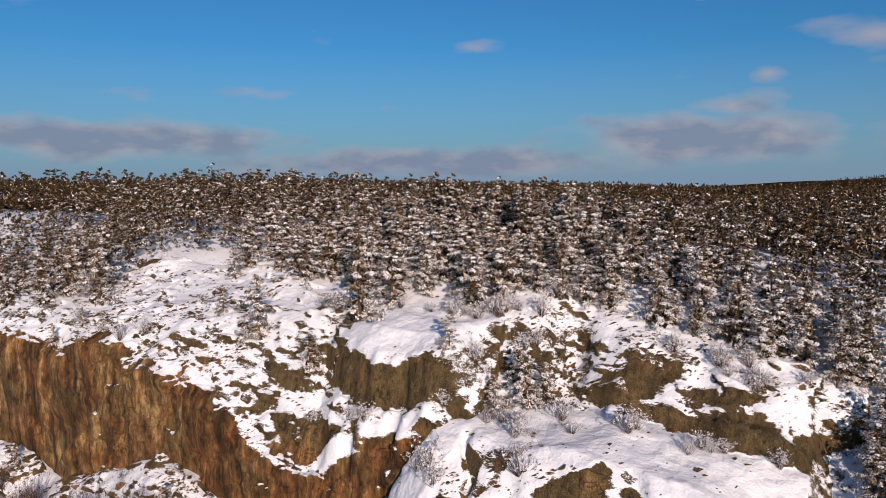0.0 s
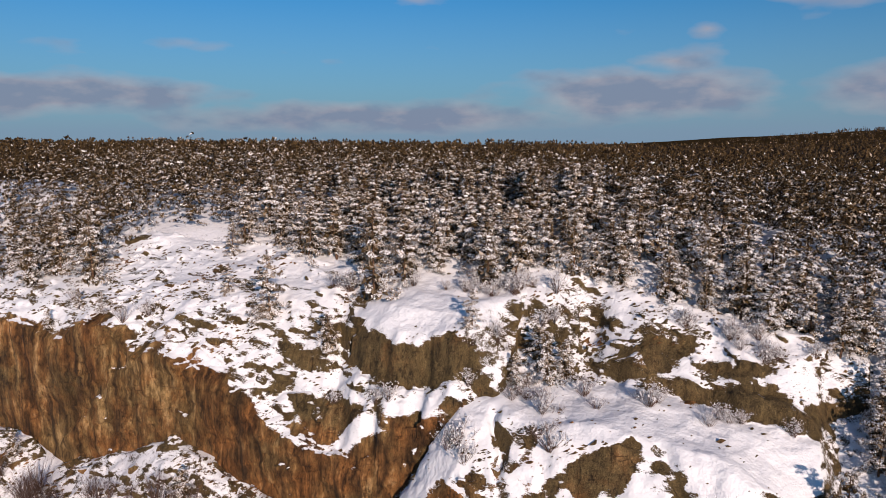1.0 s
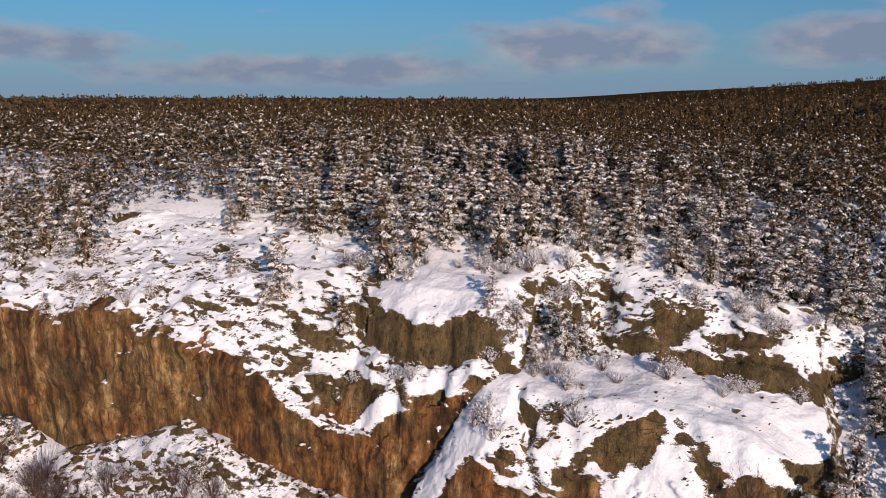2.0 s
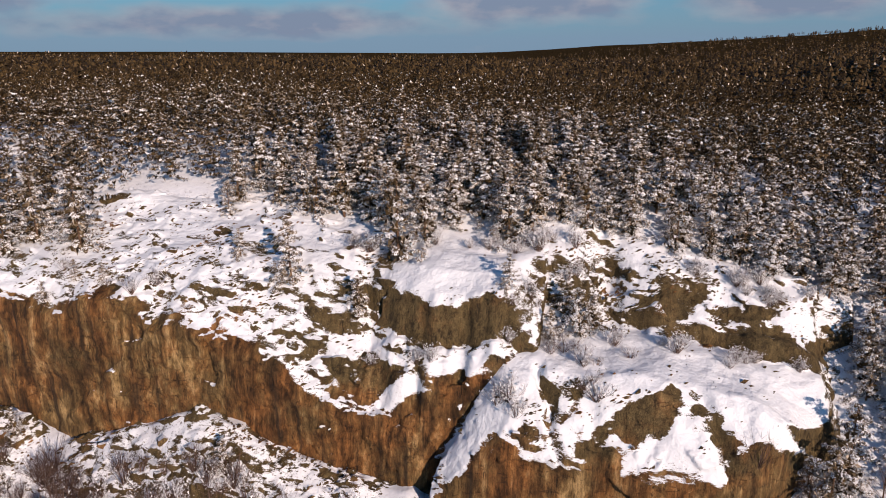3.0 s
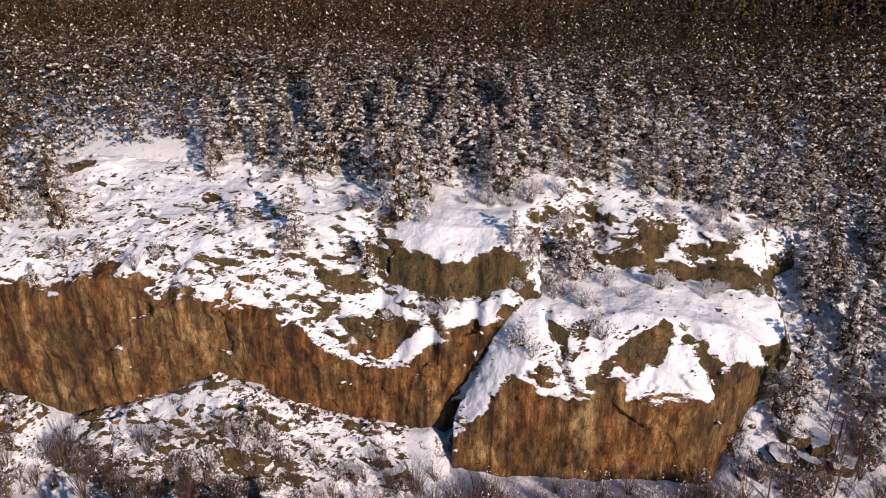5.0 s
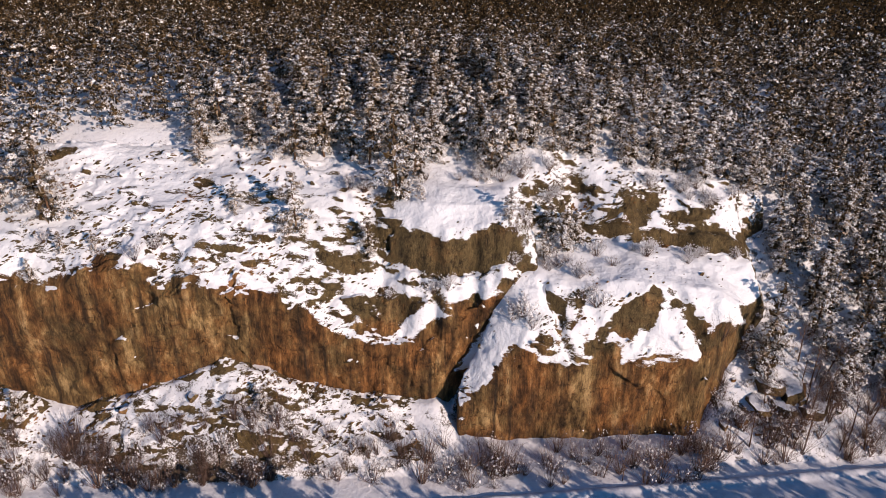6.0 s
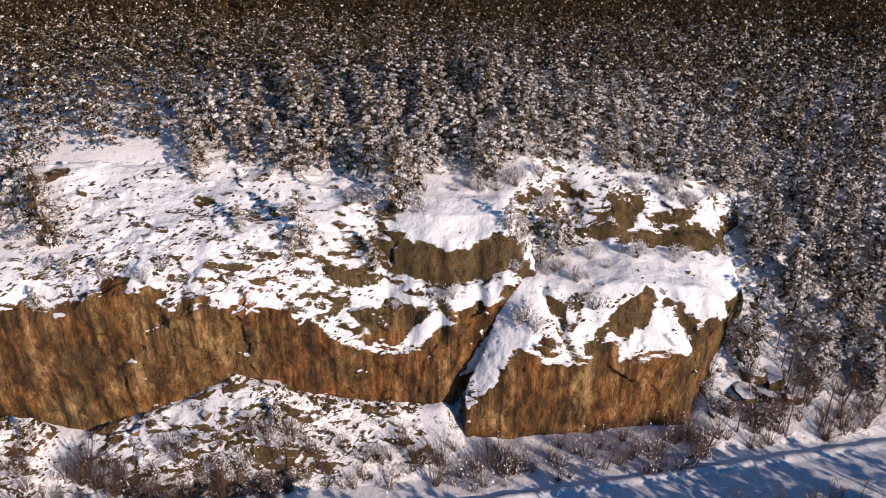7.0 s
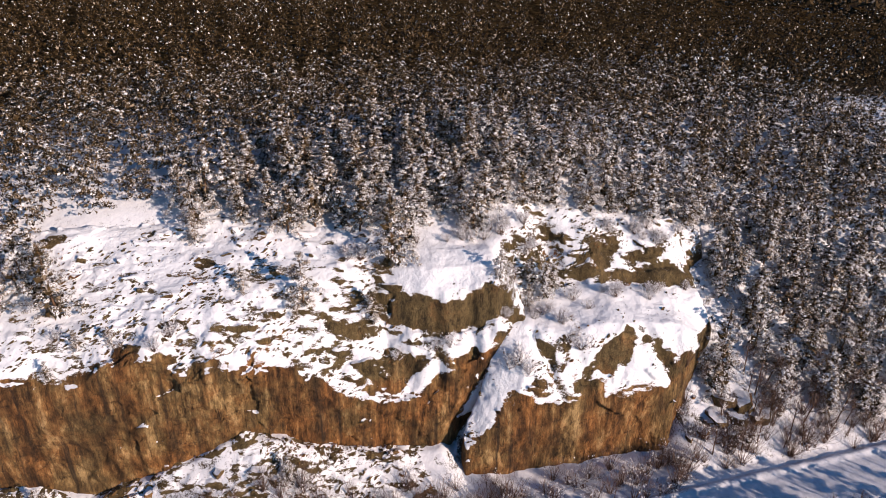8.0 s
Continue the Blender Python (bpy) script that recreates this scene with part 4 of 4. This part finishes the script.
def mass(rng, name, label, spots, models, size):
    """Many far trees in one mesh."""
    V, Fc, M = [], [], []
    at = 0
    xs, ys = np.array([p[0] for p in spots]), np.array([p[1] for p in spots])
    zs = ground_height(xs, ys)
    for x, y, z in zip(xs, ys, zs):
        wv, wf, v, f, mi = models[rng.integers(0, len(models))]
        a, s = rng.uniform(0, 6.28), size * rng.uniform(0.7, 1.05)
        ca, sa = math.cos(a) * s, math.sin(a) * s
        R = np.array(((ca, sa, 0), (-sa, ca, 0), (0, 0, s)))
        V.append(v @ R + (x, y, z))
        Fc.append(f + at)
        M.append(mi)
        at += len(v)
    me = mesh_from(name, np.concatenate(V), np.concatenate(Fc), [NEEDLE, TREE_SNOW, FROSTED], False, None, np.concatenate(M))
    return tagged(new(name, me), label, "forest", kind="stuff")


plant_forest()


def far_trees(seed):
    """Two pines of three ragged, drooping tiers each, for the wood far off."""
    rng = np.random.default_rng(seed)
    v, f, mi = [], [], []
    for k in range(2):
        a = seed + 3.1 * k + rng.uniform(-0.5, 0.5)
        cx, cy, h = 2.6 * math.cos(a), 2.6 * math.sin(a), rng.uniform(9.5, 13)
        for low, droop, r in ((0.5, 2.2, 3.3), (0.75, 2.0, 2.5), (1.0, 2.4, 1.4)):
            at = len(v)
            v.append((cx, cy, h * low))
            for q in range(5):
                t, rr = q * math.tau / 5 + rng.uniform(-0.3, 0.3), r * rng.uniform(0.6, 1.25)
                v.append((cx + rr * math.cos(t), cy + rr * math.sin(t), h * low - droop * rng.uniform(0.7, 1.2)))
            f += [(at, at + 1 + q, at + 1 + (q + 1) % 5) for q in range(5)]
            mi += [2 if rng.random() < 0.04 else 0 for q in range(5)]
    return None, None, np.array(v), np.array(f), np.array(mi)


def plant_distance():
    """The wood out to the skyline: trees of boughs first, then copses of tiered pines."""
    rng = np.random.default_rng(23)
    middle, far = [], []
    r = 200.0
    while r < 2600:
        gap = 6.4 + (r - 200) * 0.010 if r < 400 else 8.6 + (r - 400) * 0.024
        for a in np.arange(-50, 64, math.degrees(gap / r)):
            q = radians(a) + rng.normal(0, 0.3) * gap / r
            d = r + rng.uniform(-0.5, 0.5) * gap
            x, y = -50 - math.sin(q) * d, math.cos(q) * d
            if wooded(x, y):
                (middle if r < 400 else far).append((x, y))
        r += gap * 0.9
    models = [pine_mesh(60 + k, 13.5, 3.6, 10, 7, 0.2, 0.25, size=0.55, frost=0.10, open_crown=0.8, heart=1.5) for k in range(4)]
    mass(rng, "middle_forest", "dark pine forest on the plateau with faint snow", middle, models, 1.0)
    mass(rng, "distant_forest", "dark pine forest reaching to the skyline", far, [far_trees(80 + k) for k in range(6)], 1.0)


plant_distance()


# ---- road ----
ROAD = plain_material("packed_snow", [(0.3, (0.55, 0.57, 0.60)), (0.5, (0.68, 0.69, 0.72)), (0.7, (0.8, 0.8, 0.83))], 0.8)


def build_road():
    """A road of packed snow, with a low ploughed bank along its edge."""
    xs = np.arange(-260, 260, 1.0)
    edge = 65.9 + 0.056 * (xs + 35)
    profile = ((-11.0, 0.05), (-10.4, 0.14), (-1.6, 0.17), (-0.9, 0.14), (-0.5, 0.55), (0.1, 0.70), (0.7, 0.40), (1.4, -0.1))
    rng = np.random.default_rng(3)
    co = []
    for x, e in zip(xs, edge):
        for k, (dy, z) in enumerate(profile):
            lift = 0.05 * math.sin(x * 0.7 + k) + rng.normal(0, 0.03) if k in (4, 5, 6) else 0
            co.append((x, e + dy + (lift if k > 3 else 0), z + lift))
    n = len(profile)
    k = np.arange(len(xs) * n).reshape(len(xs), n)
    faces = np.stack([k[:-1, :-1], k[1:, :-1], k[1:, 1:], k[:-1, 1:]], -1).reshape(-1, 4)
    return tagged(new("road", mesh_from("road", np.array(co), faces, [ROAD])), "road of packed snow with a ploughed bank along it", "road", kind="structure")


build_road()


# ---- bushes, bare trees and loose rocks ----
def twigs(rng, stems, height, fan, fork, radius):
    v, f = [], []
    for k in range(stems):
        a, out = rng.random() * 6.28, rng.uniform(0.1, 1.0) * fan
        h = height * rng.uniform(0.6, 1.0)
        base = (math.cos(a) * 0.25 * rng.random(), math.sin(a) * 0.25 * rng.random(), -0.15)
        tip = (math.cos(a) * out * h, math.sin(a) * out * h, h * (1.1 - 0.35 * out))
        mid = tuple(0.5 * (p + q) + rng.normal(0, 0.05 * h) for p, q in zip(base, tip))
        tube(v, f, [base, mid, tip], [radius, radius * 0.7, radius * 0.25], 3)
        for q in range(fork):
            s = rng.uniform(0.35, 0.9)
            b = tuple(m + (e - m) * s for m, e in zip(mid, tip))
            e = tuple(c + rng.normal(0, 0.16) * h for c in b)
            tube(v, f, [b, (e[0], e[1], b[2] + abs(e[2] - b[2]) + 0.1 * h)], [radius * 0.5, radius * 0.2], 3)
    return np.array(v), np.array(f)


def bush(label, seed, stems, height, fan, fork, frost):
    rng = np.random.default_rng(seed)
    v, f = twigs(rng, stems, height, fan, fork, 0.035)
    root = new("bush", None)
    tagged(new("brushwood", mesh_from("brushwood", v, f, [TWIG])), kind="stuff").parent = root
    if frost:
        q = []
        for k in range(frost):
            c = v[rng.integers(0, len(v))] + rng.normal(0, 0.08, 3)
            if c[2] > 0.25 * height:
                q.extend(tuft(rng, c, rng.uniform(0.07, 0.17), 0.5, 0.6))
        tagged(new("frost", mesh_from("frost", np.array(q), np.arange(len(q)).reshape(-1, 3), [TREE_SNOW], False)), kind="stuff").parent = root
    return tagged(root, label, "bush", "bushes along the road")


BUSHES = [
    bush("bare brown bush with thin spreading twigs in snow", 1, 32, 4.6, 0.75, 2, 0),
    bush("reddish bare bush dusted with frost", 2, 32, 3.8, 0.9, 2, 70),
    bush("low tangled bush with snow caught in its twigs", 3, 36, 2.4, 1.2, 3, 130),
    bush("frosted bush with white twigs on the rock", 4, 36, 3.0, 0.9, 3, 560),
]


def scatter_bushes():
    rng = np.random.default_rng(5)
    rows = [(-142, -88, 69, 77.0, 84, (0, 1, 0, 2)), (-92, -58, 69.5, 77, 34, (0, 1, 2)), (-56, -12, 67.5, 76.5, 60, (0, 1, 2, 1)), (-12, 50, 70.8, 76, 44, (0, 1, 0, 1)), (-10, 22, 76, 84, 20, (0, 1, 2)), (3, 28, 73, 80, 14, (0, 1, 0)),
            (-46, -27, 89, 97, 14, (3, 2, 2)), (-50, -42, 80, 84, 3, (3,)), (-36, -30, 82, 90, 4, (3, 2)), (-80, -50, 85, 89, 3, (3,)), (-24, 0, 94, 98.5, 8, (3,)), (-30, 2, 106, 110, 14, (3,)),
            (-75, -60, 100, 104, 8, (3,)), (-56, -36, 101, 107, 16, (3,)), (-135, -100, 84.5, 90, 4, (2, 3))]
    for x0, x1, y0, y1, n, kinds in rows:
        for k in range(n):
            x, y = rng.uniform(x0, x1), rng.uniform(y0, y1)
            stand(BUSHES[kinds[rng.integers(0, len(kinds))]], x, y, rng.uniform(0.7, 1.5) if y < 84 else rng.uniform(0.55, 1.1), rng.uniform(0, 6.28), 0.1)


scatter_bushes()


def bare_tree(label, seed, height):
    rng = np.random.default_rng(seed)
    v, f = [], []
    lean = rng.normal(0, 0.05, 2)
    zs = np.linspace(-0.5, height, 7)
    tube(v, f, [(lean[0] * z, lean[1] * z, z) for z in zs], [0.16 * (1 - 0.9 * max(0, z) / height) + 0.01 for z in zs], 6)
    trunk = new("trunk", mesh_from("trunk", np.array(v), np.array(f), [BARK]))
    v, f = [], []
    for k in range(34):
        z = height * rng.uniform(0.3, 0.97)
        a, r = rng.random() * 6.28, (height - z) * 0.42 + 0.5
        b = (lean[0] * z, lean[1] * z, z)
        m = (b[0] + math.cos(a) * r * 0.5, b[1] + math.sin(a) * r * 0.5, z + r * 0.45)
        e = (b[0] + math.cos(a) * r, b[1] + math.sin(a) * r, z + r * 1.0)
        tube(v, f, [b, m, e], [0.05, 0.03, 0.01], 3)
        for q in range(5):
            c = tuple(p + (w - p) * rng.uniform(0.2, 1) for p, w in zip(m, e))
            tube(v, f, [c, tuple(w + rng.normal(0, 0.5) for w in c)], [0.02, 0.006], 3)
    root = new("bare_tree", None)
    trunk.parent = root
    tagged(new("crown", mesh_from("crown", np.array(v), np.array(f), [TWIG])), kind="stuff").parent = root
    return tagged(root, label, "tree", "bare trees by the road")


BARE = [bare_tree("slender bare deciduous tree on the snowy bank", 1, 9.0), bare_tree("tall bare tree by the snowy road", 2, 13.5), bare_tree("thin leaning bare tree above the road", 3, 7.5)]
for k, x, y, s in [(0, -28.5, 68.6, 0.55), (2, -31.5, 69.5, 0.7), (0, -40.5, 70.5, 0.5), (2, -52, 75.5, 0.6), (0, 14.5, 75.4, 1.0), (2, 18.5, 76.8, 1.1), (0, 21.5, 79.5, 0.9), (2, 26.0, 76.0, 1.1), (0, 6.0, 74.5, 0.9), (2, 2.0, 73.8, 1.0), (0, -4.5, 74.0, 0.85), (2, 16.0, 73.0, 1.0), (0, 9.0, 82.0, 1.0), (2, 13.0, 84.0, 1.0), (0, 24.0, 82.5, 1.0), (0, 30.5, 79.0, 1.05), (2, 11.0, 78.5, 0.9), (0, 35.0, 77.0, 1.0), (2, -66, 72.5, 0.6), (2, -118, 73, 0.8), (0, -112, 71.5, 0.7)]:
    stand(BARE[k], x, y, s, x, 0.2)


def slope_brush():
    """Thin bare trees that crowd the foot of the wooded slope."""
    rng = np.random.default_rng(31)
    for k in range(34):
        x, y = rng.uniform(-2, 40), rng.uniform(72.5, 86)
        stand(BARE[(0, 2)[k % 2]], x, y, rng.uniform(0.5, 0.95), rng.uniform(0, 6.28), 0.2)


slope_brush()


def roadside_wood():
    """Trees on the near side of the road, whose shadows fall across it."""
    rng = np.random.default_rng(8)
    roadside = pine_tree("dark pine tree beside the snowy road", 7, 13.5, 3.6, 34, 20, 0.4, 0.08, size=0.34)
    for k in range(60):
        x, y = -150 + k * 4.2 + rng.uniform(-1.5, 1.5), rng.uniform(44, 52)
        if k % 3 or x > -20:
            stand(BARE[1], x, y, rng.uniform(0.7, 0.9), rng.uniform(0, 6.28))
        if x > -20:
            stand(BARE[1], x + 2.1, rng.uniform(47, 53), rng.uniform(0.6, 0.85), rng.uniform(0, 6.28))
        if -105 < x < -62 or -24 < x < 26:
            stand(roadside, x + 2, rng.uniform(45, 50) if x < -40 else rng.uniform(38, 43), rng.uniform(0.85, 1.15), rng.uniform(0, 6.28))
        if k % 2:
            stand(roadside, x + 1, rng.uniform(36, 43), rng.uniform(0.85, 1.1), rng.uniform(0, 6.28))


roadside_wood()


def rock_mesh(seed):
    """A broken block: a ball cut by planes, with snow on what faces up."""
    rng = np.random.default_rng(seed)
    bm = bmesh.new()
    bmesh.ops.create_icosphere(bm, subdivisions=4, radius=1.0)
    cuts = [(Vector(rng.normal(0, 1, 3)).normalized(), rng.uniform(0.45, 0.8)) for _ in range(13)]
    for vert in bm.verts:
        p = vert.co.copy()
        for n, d in cuts:
            over = p.dot(n) - d
            if over > 0:
                p -= n * over
        p *= 1 + 0.10 * noise.noise(p * 2.3 + Vector((seed, 0, 0))) + 0.07 * noise.noise(p * 5.5)
        vert.co = p
    bm.normal_update()
    me = bpy.data.meshes.new("rock")
    bm.to_mesh(me)
    bm.free()
    me.materials.append(ROCK)
    for p in me.polygons:
        p.use_smooth = True
    n = np.zeros(len(me.vertices) * 3, np.float32)
    me.vertices.foreach_get("normal", n)
    me.attributes.new("snow", "FLOAT", "POINT").data.foreach_set("value", 0.5 + np.clip((n.reshape(-1, 3)[:, 2] - 0.70) * 1.4, -0.5, 0.3))
    me.attributes.new("lichen", "FLOAT", "POINT").data.foreach_set("value", np.full(len(me.vertices), 0.6, np.float32))
    return me


ROCKS = [tagged(new("boulder", rock_mesh(k)), "snow-capped granite boulder below the cliff", "rock", "boulders below the cliff") for k in range(4)]
BLOCKS = [tagged(new("rock_block", rock_mesh(10 + k)), "angular granite block with a snow cap on the ledge", "rock", "blocks on the ledges") for k in range(5)]


def scatter_rocks():
    rng = np.random.default_rng(17)
    spots = [(-1.5, 80.0, 3.2), (2.8, 79.0, 2.6), (-5.0, 77.8, 1.8), (5.8, 81.5, 3.4), (9.5, 79.0, 2.6), (1.0, 82.6, 2.8), (7.2, 77.8, 2.2), (0.8, 76.8, 1.6), (-94.5, 78.2, 2.0), (-91.5, 77.0, 1.5), (-101, 79.0, 1.4)]
    spots += [(rng.uniform(-140, -62), rng.uniform(73.5, 79.5), rng.uniform(0.5, 1.2)) for k in range(14)]
    spots += [(rng.uniform(-8, 16), rng.uniform(75, 84), rng.uniform(0.6, 1.6)) for k in range(16)]
    for k, (x, y, s) in enumerate(spots):
        ob = stand(ROCKS[k % 4], x, y, s, rng.uniform(0, 6.28))
        ob.scale = (s * rng.uniform(0.9, 1.4), s, s * rng.uniform(0.6, 0.9))
    # blocks on the ledges: x, y, size, stretch along x
    ledge = [(-73.6, 88.0, 1.8, 1.5), (-70.2, 87.6, 1.9, 1.2), (-77.6, 88.8, 1.6, 1.5), (-81.5, 87.8, 1.3, 1.6), 
             (-129.2, 111.0, 1.9, 1.7), (-111.2, 111.2, 1.3, 1.5), (-90.6, 107.6, 1.5, 1.3), (-96.5, 104.0, 1.2, 1.6), (-101.4, 103.2, 1.4, 1.6), (-107.2, 96.4, 1.2, 1.2), (-66.6, 95.0, 1.6, 1.6), (-31.5, 104.0, 1.8, 1.2), (-34.0, 106.5, 1.6, 1.0), (-24.0, 102.0, 2.2, 1.3), (-11.5, 103.0, 1.7, 1.6), (-38.8, 82.0, 0.9, 1.1), (-37.4, 80.7, 0.8, 1.3), (-40.3, 84.6, 0.7, 1.0), (-36.6, 81.6, 0.6, 1.2)]
    for k, (x, y, s, w) in enumerate(ledge):
        ob = stand(BLOCKS[k % 5], x, y, s, rng.uniform(-0.4, 0.4) + (k % 2) * math.pi, 0.45 * s)
        ob.scale = (s * w, s, s * 0.85)


scatter_rocks()


def scatter_stones():
    """Chips of rock and heather that stick out of the snow, too many to count."""
    rng = np.random.default_rng(29)
    V, F = [], []
    at = 0
    shape = np.array(((1, 0, 0), (0.1, 0.8, 0.1), (-1, 0.1, 0), (0, -0.9, 0), (0.2, 0, 0.9), (0, 0, -0.6)))
    tris = np.array(((0, 1, 4), (1, 2, 4), (2, 3, 4), (3, 0, 4), (1, 0, 5), (2, 1, 5), (3, 2, 5), (0, 3, 5)))
    for (co, n), many in zip(SKIN, (1800, 1100, 1200)):
        x, y, z = co.T
        weight = (n[:, 2] > 0.5) * smooth(-0.15, 0.5, fbm(x + 0.4 * z, y, z, 4.5, 2, 121)) * smooth(116, 104, y)
        weight = weight * (1 - 0.93 * np.clip(smooth(-67, -63, x) * smooth(-42, -46, x) * smooth(90.3, 91.5, y) + smooth(-48, -40, x) * smooth(83.5, 85, y) * smooth(99, 97, y), 0, 1))
        pick = rng.choice(len(co), many, p=weight / weight.sum())
        for p in pick:
            s = 0.11 + 0.28 * rng.random() ** 2.5
            a = rng.normal(0.35, 0.5)
            w = rng.uniform(1.0, 2.6)
            ca, sa = math.cos(a), math.sin(a)
            local = shape * (s * w, s, s * rng.uniform(0.5, 1.1)) * rng.uniform(0.7, 1.3, (6, 3))
            V.append(np.stack([local[:, 0] * ca - local[:, 1] * sa, local[:, 0] * sa + local[:, 1] * ca, local[:, 2] + local[:, 0] * 0.25], 1) + co[p])
            F.append(tris + at)
            at += 6
    V = np.concatenate(V)
    me = mesh_from("stones", V, np.concatenate(F), [ROCK], False, {"snow": np.full(len(V), 0.12), "lichen": np.full(len(V), 0.6)})
    return tagged(new("stones", me), "dark chips of rock sticking out of the snow", "stones", kind="stuff")


scatter_stones()
